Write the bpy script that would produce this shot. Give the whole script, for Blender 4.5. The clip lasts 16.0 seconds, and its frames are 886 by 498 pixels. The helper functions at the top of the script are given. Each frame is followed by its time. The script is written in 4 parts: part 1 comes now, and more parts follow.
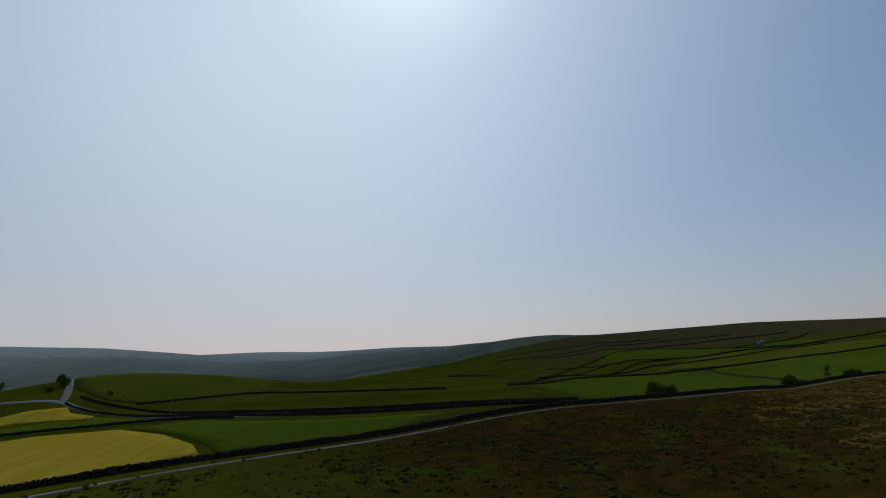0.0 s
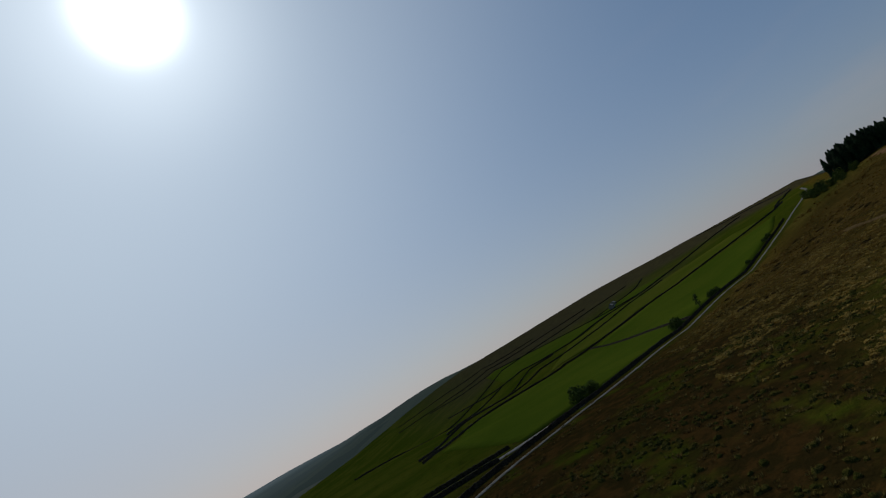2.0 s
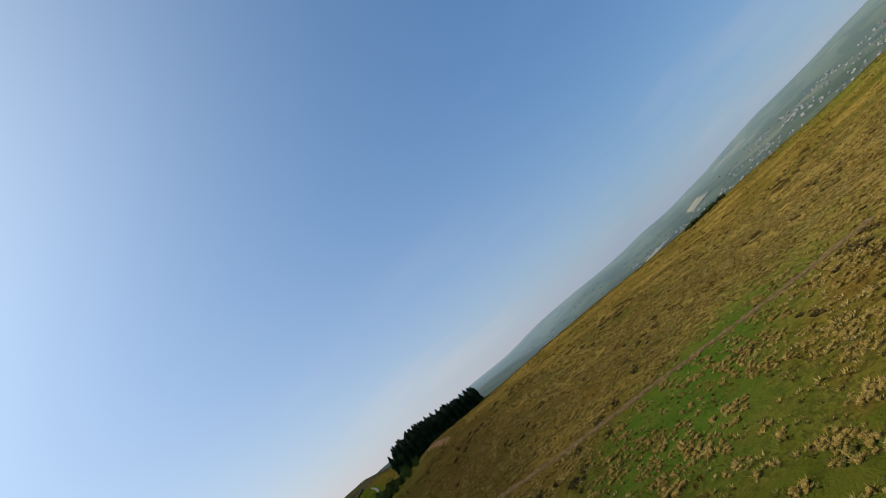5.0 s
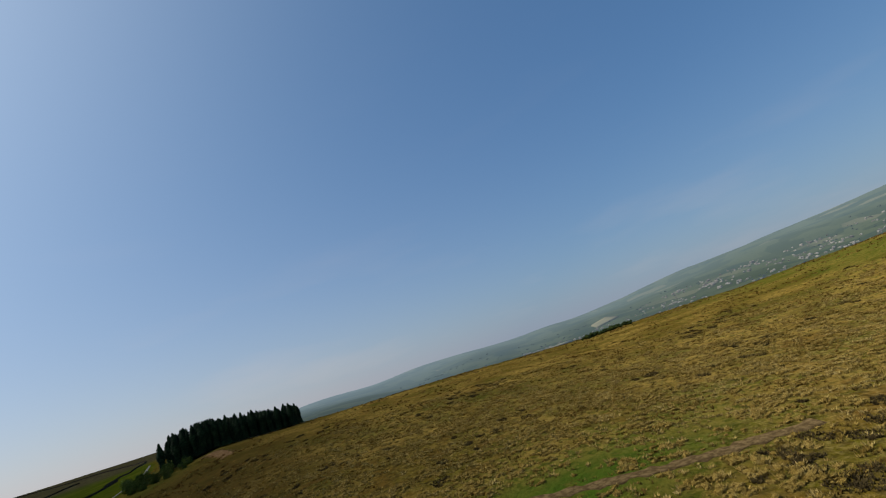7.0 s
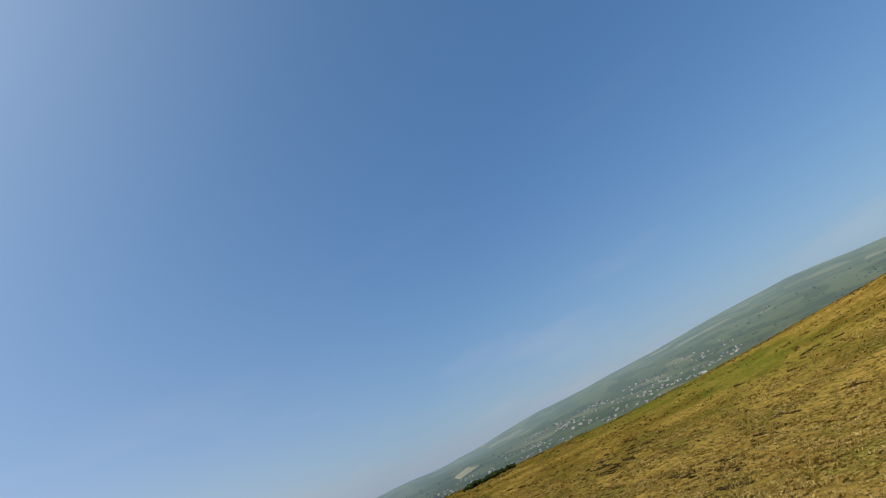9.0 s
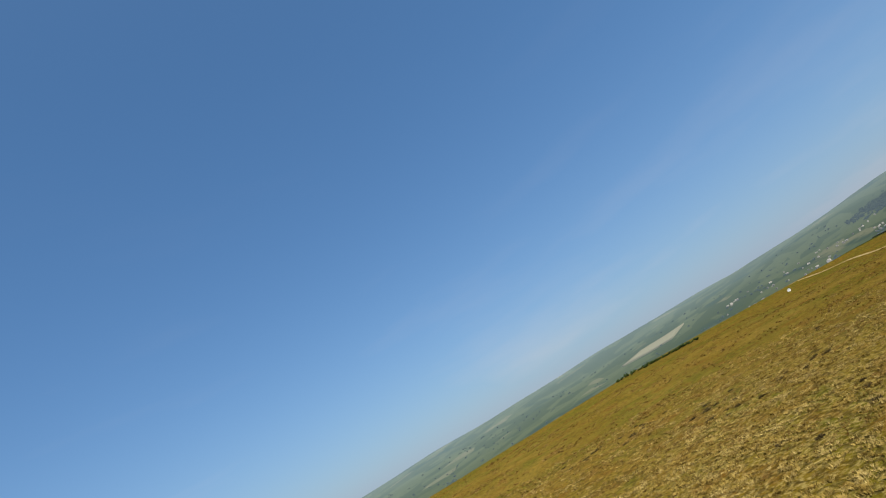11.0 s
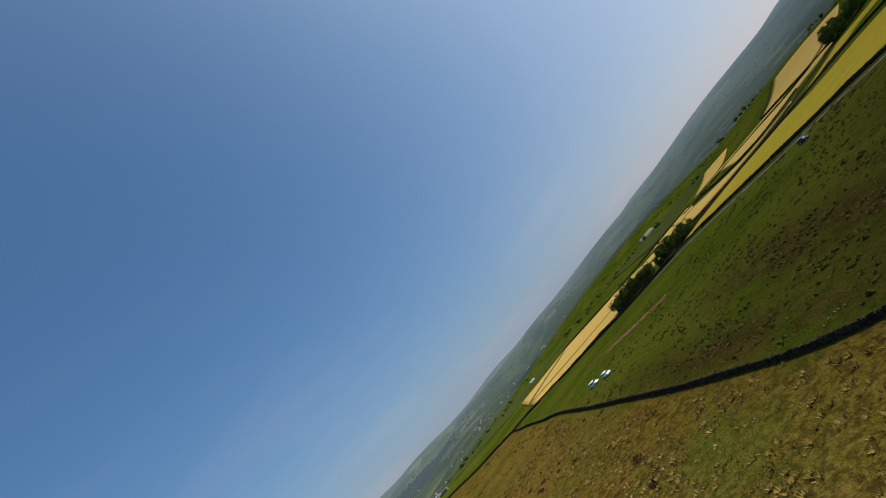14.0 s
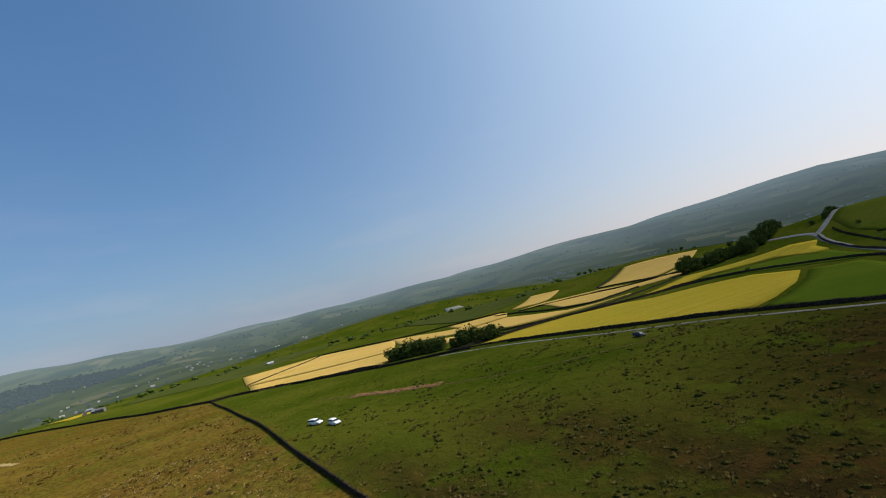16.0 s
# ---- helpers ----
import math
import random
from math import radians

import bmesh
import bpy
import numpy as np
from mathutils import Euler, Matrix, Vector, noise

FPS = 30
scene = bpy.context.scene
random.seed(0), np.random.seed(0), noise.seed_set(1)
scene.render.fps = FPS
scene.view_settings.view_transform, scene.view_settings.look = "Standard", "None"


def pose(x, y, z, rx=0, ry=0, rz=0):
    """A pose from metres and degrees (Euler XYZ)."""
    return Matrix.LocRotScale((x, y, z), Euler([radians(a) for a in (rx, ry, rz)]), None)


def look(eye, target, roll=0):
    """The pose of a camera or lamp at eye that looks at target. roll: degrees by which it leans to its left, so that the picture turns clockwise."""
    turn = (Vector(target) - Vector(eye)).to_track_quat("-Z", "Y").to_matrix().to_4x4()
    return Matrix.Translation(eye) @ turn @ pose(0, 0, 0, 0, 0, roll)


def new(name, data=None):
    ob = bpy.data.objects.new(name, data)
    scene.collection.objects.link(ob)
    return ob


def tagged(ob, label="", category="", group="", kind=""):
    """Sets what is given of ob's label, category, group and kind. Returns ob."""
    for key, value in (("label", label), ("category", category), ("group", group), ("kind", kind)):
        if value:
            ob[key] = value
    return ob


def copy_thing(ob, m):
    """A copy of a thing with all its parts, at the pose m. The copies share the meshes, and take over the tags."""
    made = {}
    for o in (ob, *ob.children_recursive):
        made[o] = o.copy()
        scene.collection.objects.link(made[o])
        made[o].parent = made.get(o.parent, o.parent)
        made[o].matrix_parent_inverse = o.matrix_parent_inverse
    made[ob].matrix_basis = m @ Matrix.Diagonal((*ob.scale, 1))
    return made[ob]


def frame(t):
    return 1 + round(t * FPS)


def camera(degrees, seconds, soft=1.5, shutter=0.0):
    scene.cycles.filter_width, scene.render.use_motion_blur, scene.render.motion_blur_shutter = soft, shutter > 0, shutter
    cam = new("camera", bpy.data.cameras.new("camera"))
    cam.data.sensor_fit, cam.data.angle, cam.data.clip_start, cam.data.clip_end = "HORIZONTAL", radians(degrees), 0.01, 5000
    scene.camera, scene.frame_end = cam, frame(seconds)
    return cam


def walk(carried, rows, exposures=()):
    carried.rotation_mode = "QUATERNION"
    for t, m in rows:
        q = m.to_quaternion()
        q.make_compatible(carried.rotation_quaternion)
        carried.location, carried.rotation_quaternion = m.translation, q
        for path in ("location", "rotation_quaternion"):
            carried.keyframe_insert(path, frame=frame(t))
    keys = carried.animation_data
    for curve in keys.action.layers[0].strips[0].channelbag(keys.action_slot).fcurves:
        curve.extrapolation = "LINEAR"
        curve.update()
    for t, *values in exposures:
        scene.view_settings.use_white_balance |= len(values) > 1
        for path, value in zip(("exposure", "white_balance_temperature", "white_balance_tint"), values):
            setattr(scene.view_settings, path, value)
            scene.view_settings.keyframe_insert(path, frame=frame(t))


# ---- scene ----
cam = camera(81.7, 16.0, soft=1.1)
PATH = [
    (0, (-105.45, -2.41, 32.14), (-99.65, 16.34, 35.96), -2.7),
    (0.5, (-104.40, 5.69, 33.94), (-98.08, 24.18, 38.21), -23.5),
    (1, (-101.16, 14.28, 35.16), (-92.94, 31.90, 39.85), -27.9),
    (1.5, (-97.14, 22.69, 35.96), (-86.96, 39.24, 40.71), -32.1),
    (2, (-90.86, 28.84, 36.44), (-79.34, 44.54, 41.00), -29.6),
    (2.5, (-83.56, 33.78, 36.04), (-70.24, 47.10, 42.75), -31.9),
    (3, (-76.01, 39.31, 37.13), (-61.00, 49.82, 45.13), -42.2),
    (3.5, (-68.51, 44.38, 37.94), (-51.84, 52.49, 45.45), -46.9),
    (4, (-59.97, 48.23, 38.00), (-41.86, 52.95, 45.04), -49.7),
    (4.5, (-49.55, 48.10, 39.04), (-30.56, 49.73, 45.10), -49.2),
    (5, (-39.01, 50.24, 40.58), (-19.55, 49.78, 45.18), -42.3),
    (5.5, (-28.89, 49.69, 41.02), (-9.41, 48.91, 45.50), -39.7),
    (6, (-19.41, 45.43, 39.91), (0.07, 43.84, 44.15), -33.2),
    (6.5, (-10.29, 39.93, 38.17), (9.11, 37.31, 42.26), -25.3),
    (7, (-1.22, 35.66, 36.75), (18.06, 32.20, 40.81), -18.8),
    (7.5, (8.09, 35.09, 36.60), (27.30, 31.29, 40.68), -16.2),
    (8, (17.62, 37.19, 37.39), (36.79, 32.41, 40.48), -17.7),
    (8.5, (27.89, 37.53, 37.38), (46.36, 31.31, 41.85), -19.0),
    (9, (37.19, 33.33, 37.59), (53.12, 23.62, 44.78), -24.3),
    (9.5, (44.33, 26.20, 37.78), (53.58, 10.69, 46.37), -26.8),
    (10, (47.66, 17.07, 38.00), (47.22, -0.94, 46.70), -28.1),
    (10.5, (46.76, 7.95, 38.17), (38.32, -8.39, 46.04), -29.0),
    (11, (43.10, -0.22, 38.92), (31.98, -15.48, 45.49), -31.5),
    (11.5, (38.69, -8.13, 40.33), (26.36, -23.16, 45.04), -30.8),
    (12, (34.51, -16.86, 40.71), (20.46, -30.77, 43.73), -41.5),
    (12.5, (29.81, -24.85, 40.52), (12.76, -34.86, 43.53), -42.1),
    (13, (23.34, -30.41, 39.81), (5.06, -37.73, 43.31), -43.2),
    (13.5, (15.42, -35.09, 39.90), (-4.06, -36.86, 44.05), -46.4),
    (14, (7.15, -36.74, 41.16), (-12.03, -33.23, 45.61), -51.0),
    (14.5, (-0.53, -36.13, 42.58), (-19.17, -29.65, 45.84), -25.3),
    (15, (-7.62, -34.57, 43.01), (-25.90, -27.01, 45.95), -18.7),
    (15.5, (-13.73, -31.54, 43.45), (-31.87, -23.33, 45.36), -9.5),
    (16, (-18.64, -28.84, 44.06), (-36.64, -20.21, 45.19), -13.9),
]
EXPOSURES = [(0, -0.47), (0.5, -0.56), (1.5, -0.66), (2.5, -0.76), (3.5, -0.42), (4.0, -0.15), (5.0, 0.36), (7.5, 0.03), (8.5, 0.22), (11, 0.42), (12.0, 0.36), (12.5, 0.3), (14, 0.13), (15.2, 0.2), (16, 0.26)]
walk(cam, [(t, look(eye, target, roll)) for t, eye, target, roll in PATH], EXPOSURES)

# ---------------------------------------------------------------- light
SUN_HEADING, SUN_HEIGHT = 15.6, 46.5
_h, _e = radians(SUN_HEADING), radians(SUN_HEIGHT)
TO_SUN = Vector((math.sin(_h) * math.cos(_e), math.cos(_h) * math.cos(_e), math.sin(_e)))
world = bpy.data.worlds.new("sky")
world.use_nodes = True
scene.world = world
wt = world.node_tree
sky = wt.nodes.new("ShaderNodeTexSky")
sky.sky_type, sky.sun_disc = "NISHITA", False
sky.sun_elevation, sky.sun_rotation = _e, _h
sky.air_density, sky.dust_density, sky.ozone_density, sky.altitude = 1.0, 0.5, 2.5, 250


def wnode(kind, *values, **sets):
    """A node of the sky, with its inputs in order."""
    node = wt.nodes.new("ShaderNode" + kind)
    for key, value in sets.items():
        if key == "operation":
            node.operation = value
        elif key == "data_type":
            node.data_type = value
        elif key == "blend_type":
            node.blend_type = value
    slots = [i for i in node.inputs if i.enabled]
    for slot, value in zip(slots, values):
        if isinstance(value, bpy.types.NodeSocket):
            wt.links.new(value, slot)
        elif value is not None:
            slot.default_value = value
    return next(o for o in node.outputs if o.enabled)


# hazy summer sky: a deep blue away from the sun, whitened towards the horizon and round the sun
way = wt.nodes.new("ShaderNodeTexCoord").outputs["Generated"]
near_sun = wnode("VectorMath", way, TO_SUN, operation="DOT_PRODUCT")
near_sun = wt.nodes[-1].outputs["Value"]
near_sun = wnode("Math", near_sun, 0.0, operation="MAXIMUM")
up = wt.nodes.new("ShaderNodeSeparateXYZ")
wt.links.new(way, up.inputs[0])
tall = wnode("Math", up.outputs["Z"], 0.0, operation="MAXIMUM")
low = wnode("Math", 2.718, wnode("Math", tall, -6.6, operation="MULTIPLY"), operation="POWER")
tinted = wnode("Mix", 1.0, sky.outputs[0], (0.76, 1.17, 1.24, 1), data_type="RGBA", blend_type="MULTIPLY")
tinted = wnode("Mix", 0.55, tinted, (0.86, 2.1, 4.75, 1), data_type="RGBA", blend_type="MIX")
deep = wnode("Math", 1.0, wnode("Math", tall, 0.28, operation="MULTIPLY"), operation="SUBTRACT")
tinted = wnode("Mix", 1.0, tinted, wnode("CombineXYZ", deep, deep, deep), data_type="RGBA", blend_type="MULTIPLY")
hazed = wnode("Mix", wnode("Math", low, 0.8, operation="MULTIPLY"), tinted, wnode("Mix", near_sun, (3.0, 3.3, 4.1, 1), (8.0, 6.4, 5.6, 1), data_type="RGBA", blend_type="MIX"), data_type="RGBA", blend_type="MIX")
puffs = wt.nodes.new("ShaderNodeTexNoise")
puffs.inputs["Scale"].default_value, puffs.inputs["Detail"].default_value = 2.2, 6.0
flat = wt.nodes.new("ShaderNodeMapping")
flat.inputs["Scale"].default_value = (1, 1, 5)
wt.links.new(way, flat.inputs["Vector"])
wt.links.new(flat.outputs[0], puffs.inputs["Vector"])
puff = wnode("Math", wnode("Math", wnode("Math", puffs.outputs["Fac"], 0.55, operation="SUBTRACT"), 0.0, operation="MAXIMUM"), wnode("Math", low, 1.3, operation="MULTIPLY"), operation="MULTIPLY")
hazed = wnode("Mix", puff, hazed, (6.4, 5.5, 5.2, 1), data_type="RGBA", blend_type="MIX")
halo = wnode("Math", wnode("Math", wnode("Math", near_sun, 5.5, operation="POWER"), 4.3, operation="MULTIPLY"),
             wnode("Math", wnode("Math", near_sun, 70.0, operation="POWER"), 6.0, operation="MULTIPLY"), operation="ADD")
halo = wnode("Math", halo, wnode("Math", wnode("Math", near_sun, 1000.0, operation="POWER"), 90.0, operation="MULTIPLY"), operation="ADD")
lee = wnode("Math", 1.0, tall, operation="SUBTRACT")
veil = wnode("Math", wnode("Math", wnode("Math", near_sun, 2.0, operation="POWER"), 1.6, operation="MULTIPLY"), wnode("Math", lee, 2.5, operation="POWER"), operation="MULTIPLY")
halo = wnode("Math", halo, veil, operation="ADD")
# the haze is thickest a little west of the sun
TO_HAZE = Vector((math.sin(radians(-12)) * math.cos(radians(22)), math.cos(radians(-12)) * math.cos(radians(22)), math.sin(radians(22))))
wnode("VectorMath", way, TO_HAZE, operation="DOT_PRODUCT")
near_haze = wnode("Math", wt.nodes[-1].outputs["Value"], 0.0, operation="MAXIMUM")
milky = wnode("Math", wnode("Math", near_haze, 4.5, operation="POWER"), 0.75, operation="MULTIPLY")
milky = wnode("Math", milky, wnode("Math", wnode("Math", near_sun, 2.0, operation="POWER"), 0.2, operation="MULTIPLY"), operation="ADD")
milk = wnode("Mix", low, (5.8, 7.5, 9.4, 1), (8.3, 7.3, 6.9, 1), data_type="RGBA", blend_type="MIX")
hazed = wnode("Mix", milky, hazed, milk, data_type="RGBA", blend_type="MIX")
glare = wnode("Mix", 1.0, hazed, wnode("CombineXYZ", wnode("Math", halo, 1.0, operation="MULTIPLY"), wnode("Math", halo, 1.04, operation="MULTIPLY"), wnode("Math", halo, 1.06, operation="MULTIPLY")), data_type="RGBA", blend_type="ADD")
back = wt.nodes["Background"]
back.inputs["Strength"].default_value = 0.092
wt.links.new(glare, back.inputs["Color"])
sun = new("sun", bpy.data.lights.new("sun", "SUN"))
sun.data.energy, sun.data.angle, sun.data.color = 5.0, radians(0.6), (1.0, 0.95, 0.86)
sun.matrix_world = look(TO_SUN * 3000, (0, 0, 0))


# ---------------------------------------------------------------- materials
class Nodes:
    """A node material, built up by short calls."""

    def __init__(self, name, rough=0.9, gloss=0.25):
        self.mat = bpy.data.materials.new(name)
        self.mat.use_nodes = True
        self.tree = self.mat.node_tree
        self.bsdf = self.tree.nodes["Principled BSDF"]
        self.bsdf.inputs["Roughness"].default_value = rough
        self.bsdf.inputs["Specular IOR Level"].default_value = gloss
        self.bsdf.inputs["Diffuse Roughness"].default_value = 1.0 if rough > 0.7 else 0.0

    def add(self, kind, **values):
        node = self.tree.nodes.new("ShaderNode" + kind)
        for key, value in values.items():
            if key in node.inputs:
                self.put(node.inputs[key], value)
        return node

    def put(self, socket, value):
        if isinstance(value, bpy.types.NodeSocket):
            self.tree.links.new(value, socket)
        else:
            socket.default_value = value

    def place(self):
        return self.add("NewGeometry").outputs["Position"]

    def noise(self, scale, detail=4.0, rough=0.55, at=None):
        n = self.add("TexNoise", Scale=scale, Detail=detail, Roughness=rough)
        self.tree.links.new(at or self.place(), n.inputs["Vector"])
        return n.outputs["Fac"]

    def stretched(self, sx, sy, sz, turn=0.0):
        m = self.add("Mapping")
        m.inputs["Scale"].default_value = (sx, sy, sz)
        m.inputs["Rotation"].default_value = (0, 0, radians(turn))
        self.tree.links.new(self.place(), m.inputs["Vector"])
        return m.outputs["Vector"]

    def step(self, value, low, high):
        m = self.add("MapRange", Value=value)
        m.interpolation_type = "SMOOTHSTEP"
        m.inputs["From Min"].default_value, m.inputs["From Max"].default_value = low, high
        return m.outputs["Result"]

    def mix(self, fac, a, b):
        m = self.tree.nodes.new("ShaderNodeMix")
        m.data_type = "RGBA"
        for socket, value in ((m.inputs[0], fac), (m.inputs[6], a), (m.inputs[7], b)):
            self.put(socket, value if isinstance(value, (float, int, bpy.types.NodeSocket)) else (*value, 1.0))
        return m.outputs[2]

    def math(self, what, a, b=0.0):
        m = self.tree.nodes.new("ShaderNodeMath")
        m.operation = what
        self.put(m.inputs[0], a)
        self.put(m.inputs[1], b)
        return m.outputs[0]

    def attribute(self, name):
        a = self.tree.nodes.new("ShaderNodeAttribute")
        a.attribute_name = name
        return a.outputs["Fac"]

    def random(self):
        return self.tree.nodes.new("ShaderNodeObjectInfo").outputs["Random"]

    def island(self):
        return self.add("NewGeometry").outputs["Random Per Island"]

    def bump(self, value, strength=0.5, depth=0.05):
        b = self.add("Bump", Height=value, Strength=strength, Distance=depth)
        self.tree.links.new(b.outputs[0], self.bsdf.inputs["Normal"])

    def colour(self, value):
        self.put(self.bsdf.inputs["Base Color"], value if isinstance(value, bpy.types.NodeSocket) else (*value, 1.0))
        return self.mat


def leafy(name, dark, light, rough=0.75):
    n = Nodes(name, rough, 0.02)
    tone = n.mix(n.island(), dark, light)
    return n.colour(n.mix(n.step(n.noise(0.35, 3), 0.35, 0.7), tone, tuple(c * 0.8 for c in dark)))


def turfy(name, a, b, c, fine=0.9, stripe=None):
    """Grass or a crop: two broad tones, a fine grain and, where cut or drilled, faint rows."""
    n = Nodes(name, 0.95, 0.0)
    tone = n.mix(n.step(n.noise(0.022, 4), 0.35, 0.68), a, b)
    grain = n.noise(fine, 6, 0.7)
    tone = n.mix(n.step(grain, 0.45, 0.75), tone, c)
    if stripe is not None:
        rows = n.noise(1.0, 2, 0.5, n.stretched(0.45, 0.012, 0.1, stripe))
        tone = n.mix(n.math("MULTIPLY", n.step(rows, 0.45, 0.65), 0.45), tone, c)
    n.bump(grain, 0.6, 0.25)
    return n.colour(tone)


s = Nodes("gritstone", 0.92, 0.03)
tone = s.mix(s.step(s.noise(2.2, 5, 0.7), 0.4, 0.62), (0.017, 0.013, 0.009), (0.062, 0.049, 0.033))
tone = s.mix(s.step(s.noise(0.5, 4), 0.55, 0.7), tone, (0.034, 0.032, 0.014))
s.bump(s.noise(3.0, 6, 0.7), 0.9, 0.12)
STONE = s.colour(tone)
b = Nodes("bark", 0.95, 0.1)
b.bump(b.noise(9.0, 5), 0.7, 0.03)
BARK = b.colour(b.mix(b.noise(5.0, 4), (0.05, 0.038, 0.026), (0.12, 0.1, 0.075)))
LEAVES = leafy("broad_leaves", (0.05, 0.075, 0.015), (0.12, 0.155, 0.032))
SPRUCE = leafy("spruce_needles", (0.010, 0.022, 0.010), (0.028, 0.05, 0.02))
GORSE = leafy("scrub_leaves", (0.018, 0.03, 0.008), (0.05, 0.065, 0.015))
def tussocky(name, dark, mid, light):
    """Tussock grass: tone changes from tussock to tussock more than from blade to blade."""
    n = Nodes(name, 0.92, 0.0)
    tone = n.mix(n.step(n.noise(0.75, 3, 0.6), 0.40, 0.60), dark, mid)
    return n.colour(n.mix(n.math("MULTIPLY", n.step(n.noise(0.22, 4, 0.6), 0.42, 0.62), n.island()), tone, light))


def domed(name, dark, mid, light):
    """A tussock's matted surface: one tone each, darker in the hollows between fine blades."""
    n = Nodes(name, 0.95, 0.0)
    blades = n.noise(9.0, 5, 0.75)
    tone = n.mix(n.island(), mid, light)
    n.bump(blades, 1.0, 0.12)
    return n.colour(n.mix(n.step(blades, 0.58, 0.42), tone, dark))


RUSH = tussocky("moor_grass", (0.11, 0.068, 0.014), (0.30, 0.205, 0.05), (0.44, 0.33, 0.12))
HEATHER = leafy("heather_sprigs", (0.045, 0.032, 0.013), (0.09, 0.064, 0.025), 0.9)
BARLEY = turfy("ripening_crop", (0.28, 0.203, 0.017), (0.232, 0.185, 0.016), (0.34, 0.25, 0.034), 0.7, 35)
HAY = turfy("mown_hay", (0.41, 0.26, 0.065), (0.35, 0.235, 0.055), (0.47, 0.32, 0.10), 0.5, 65)
MEADOW = turfy("green_meadow", (0.050, 0.076, 0.006), (0.068, 0.090, 0.008), (0.044, 0.066, 0.007), 0.5)
LEA = turfy("grazed_lea", (0.062, 0.078, 0.007), (0.086, 0.09, 0.012), (0.046, 0.064, 0.007), 0.4)
FAR_LEA = turfy("far_pasture", (0.042, 0.054, 0.011), (0.055, 0.062, 0.015), (0.034, 0.044, 0.010), 0.3)
r = Nodes("worn_asphalt", 0.95, 0.03)
r.bump(r.noise(6.0, 6, 0.7), 0.4, 0.03)
ROAD = r.colour(r.mix(r.step(r.noise(0.6, 5, 0.65), 0.35, 0.7), (0.12, 0.117, 0.11), (0.2, 0.193, 0.178)))
r = Nodes("mossy_asphalt", 0.95, 0.0)
r.bump(r.noise(6.0, 6, 0.7), 0.4, 0.03)
OLD_ROAD = r.colour(r.mix(r.step(r.noise(0.3, 5, 0.65), 0.35, 0.7), (0.12, 0.113, 0.092), (0.21, 0.196, 0.168)))
t = Nodes("red_earth", 0.95, 0.0)
t.bump(t.noise(2.0, 6, 0.7), 0.8, 0.15)
SCAR = t.colour(t.mix(t.step(t.noise(0.8, 5, 0.7), 0.4, 0.65), (0.09, 0.05, 0.022), (0.21, 0.125, 0.06)))
t = Nodes("trodden_earth", 0.95, 0.0)
t.bump(t.noise(3.0, 6, 0.7), 0.8, 0.1)
TRACK = t.colour(t.mix(t.step(t.noise(1.1, 5, 0.7), 0.4, 0.65), (0.065, 0.042, 0.018), (0.145, 0.098, 0.044)))
t = Nodes("dry_grass_track", 0.95, 0.0)
t.bump(t.noise(3.0, 6, 0.7), 0.8, 0.1)
DRY_TRACK = t.colour(t.mix(t.step(t.noise(0.7, 5, 0.7), 0.4, 0.65), (0.2, 0.145, 0.06), (0.34, 0.26, 0.12)))


def paint(name, colour, rough=0.35, metal=0.0, coat=0.4):
    n = Nodes(name, rough, 0.5)
    n.bsdf.inputs["Metallic"].default_value = metal
    n.bsdf.inputs["Coat Weight"].default_value = coat
    return n.colour(n.mix(n.math("MULTIPLY", n.noise(2.0, 4), 0.12), colour, tuple(c * 0.7 for c in colour)))


WHITE_PAINT = paint("white_car_paint", (0.8, 0.8, 0.78))
GREY_PAINT = paint("grey_car_paint", (0.025, 0.027, 0.03), 0.8, 0.0, 0.0)
GLASS_DARK = paint("car_glass", (0.02, 0.024, 0.028), 0.2, 0.0, 0.0)
RUBBER = paint("rubber", (0.02, 0.02, 0.02), 0.8, 0.0, 0.0)
ALLOY = paint("alloy", (0.5, 0.5, 0.52), 0.35, 0.9, 0.0)
LAMP_RED = paint("red_lamp_glass", (0.35, 0.02, 0.02), 0.2)
LAMP_CLEAR = paint("clear_lamp_glass", (0.7, 0.7, 0.68), 0.15)
w = Nodes("farmhouse_stone", 0.9, 0.2)
HOUSE_STONE = w.colour(w.mix(w.step(w.noise(1.6, 4, 0.6), 0.4, 0.6), (0.13, 0.112, 0.085), (0.24, 0.21, 0.165)))
w = Nodes("render_white", 0.85, 0.2)
LIMEWASH = w.colour(w.mix(w.noise(0.8, 4), (0.62, 0.6, 0.55), (0.78, 0.77, 0.73)))
w = Nodes("stone_slates", 0.8, 0.25)
SLATE = w.colour(w.mix(w.noise(1.2, 5), (0.09, 0.088, 0.085), (0.19, 0.18, 0.17)))
w = Nodes("shed_sheeting", 0.5, 0.4)
SHEETING = w.colour(w.mix(w.noise(0.6, 4), (0.22, 0.24, 0.25), (0.34, 0.36, 0.37)))
WOOD = paint("weathered_post", (0.13, 0.105, 0.08), 0.9, 0.0, 0.0)
BROWN_GRASS = tussocky("rusty_bents", (0.055, 0.03, 0.008), (0.17, 0.095, 0.022), (0.28, 0.19, 0.06))
RUSHES = tussocky("rush_blades", (0.07, 0.062, 0.014), (0.15, 0.115, 0.032), (0.22, 0.17, 0.06))
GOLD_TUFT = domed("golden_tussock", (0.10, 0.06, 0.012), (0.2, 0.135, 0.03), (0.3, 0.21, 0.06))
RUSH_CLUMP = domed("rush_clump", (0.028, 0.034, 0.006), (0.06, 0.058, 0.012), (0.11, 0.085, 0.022))
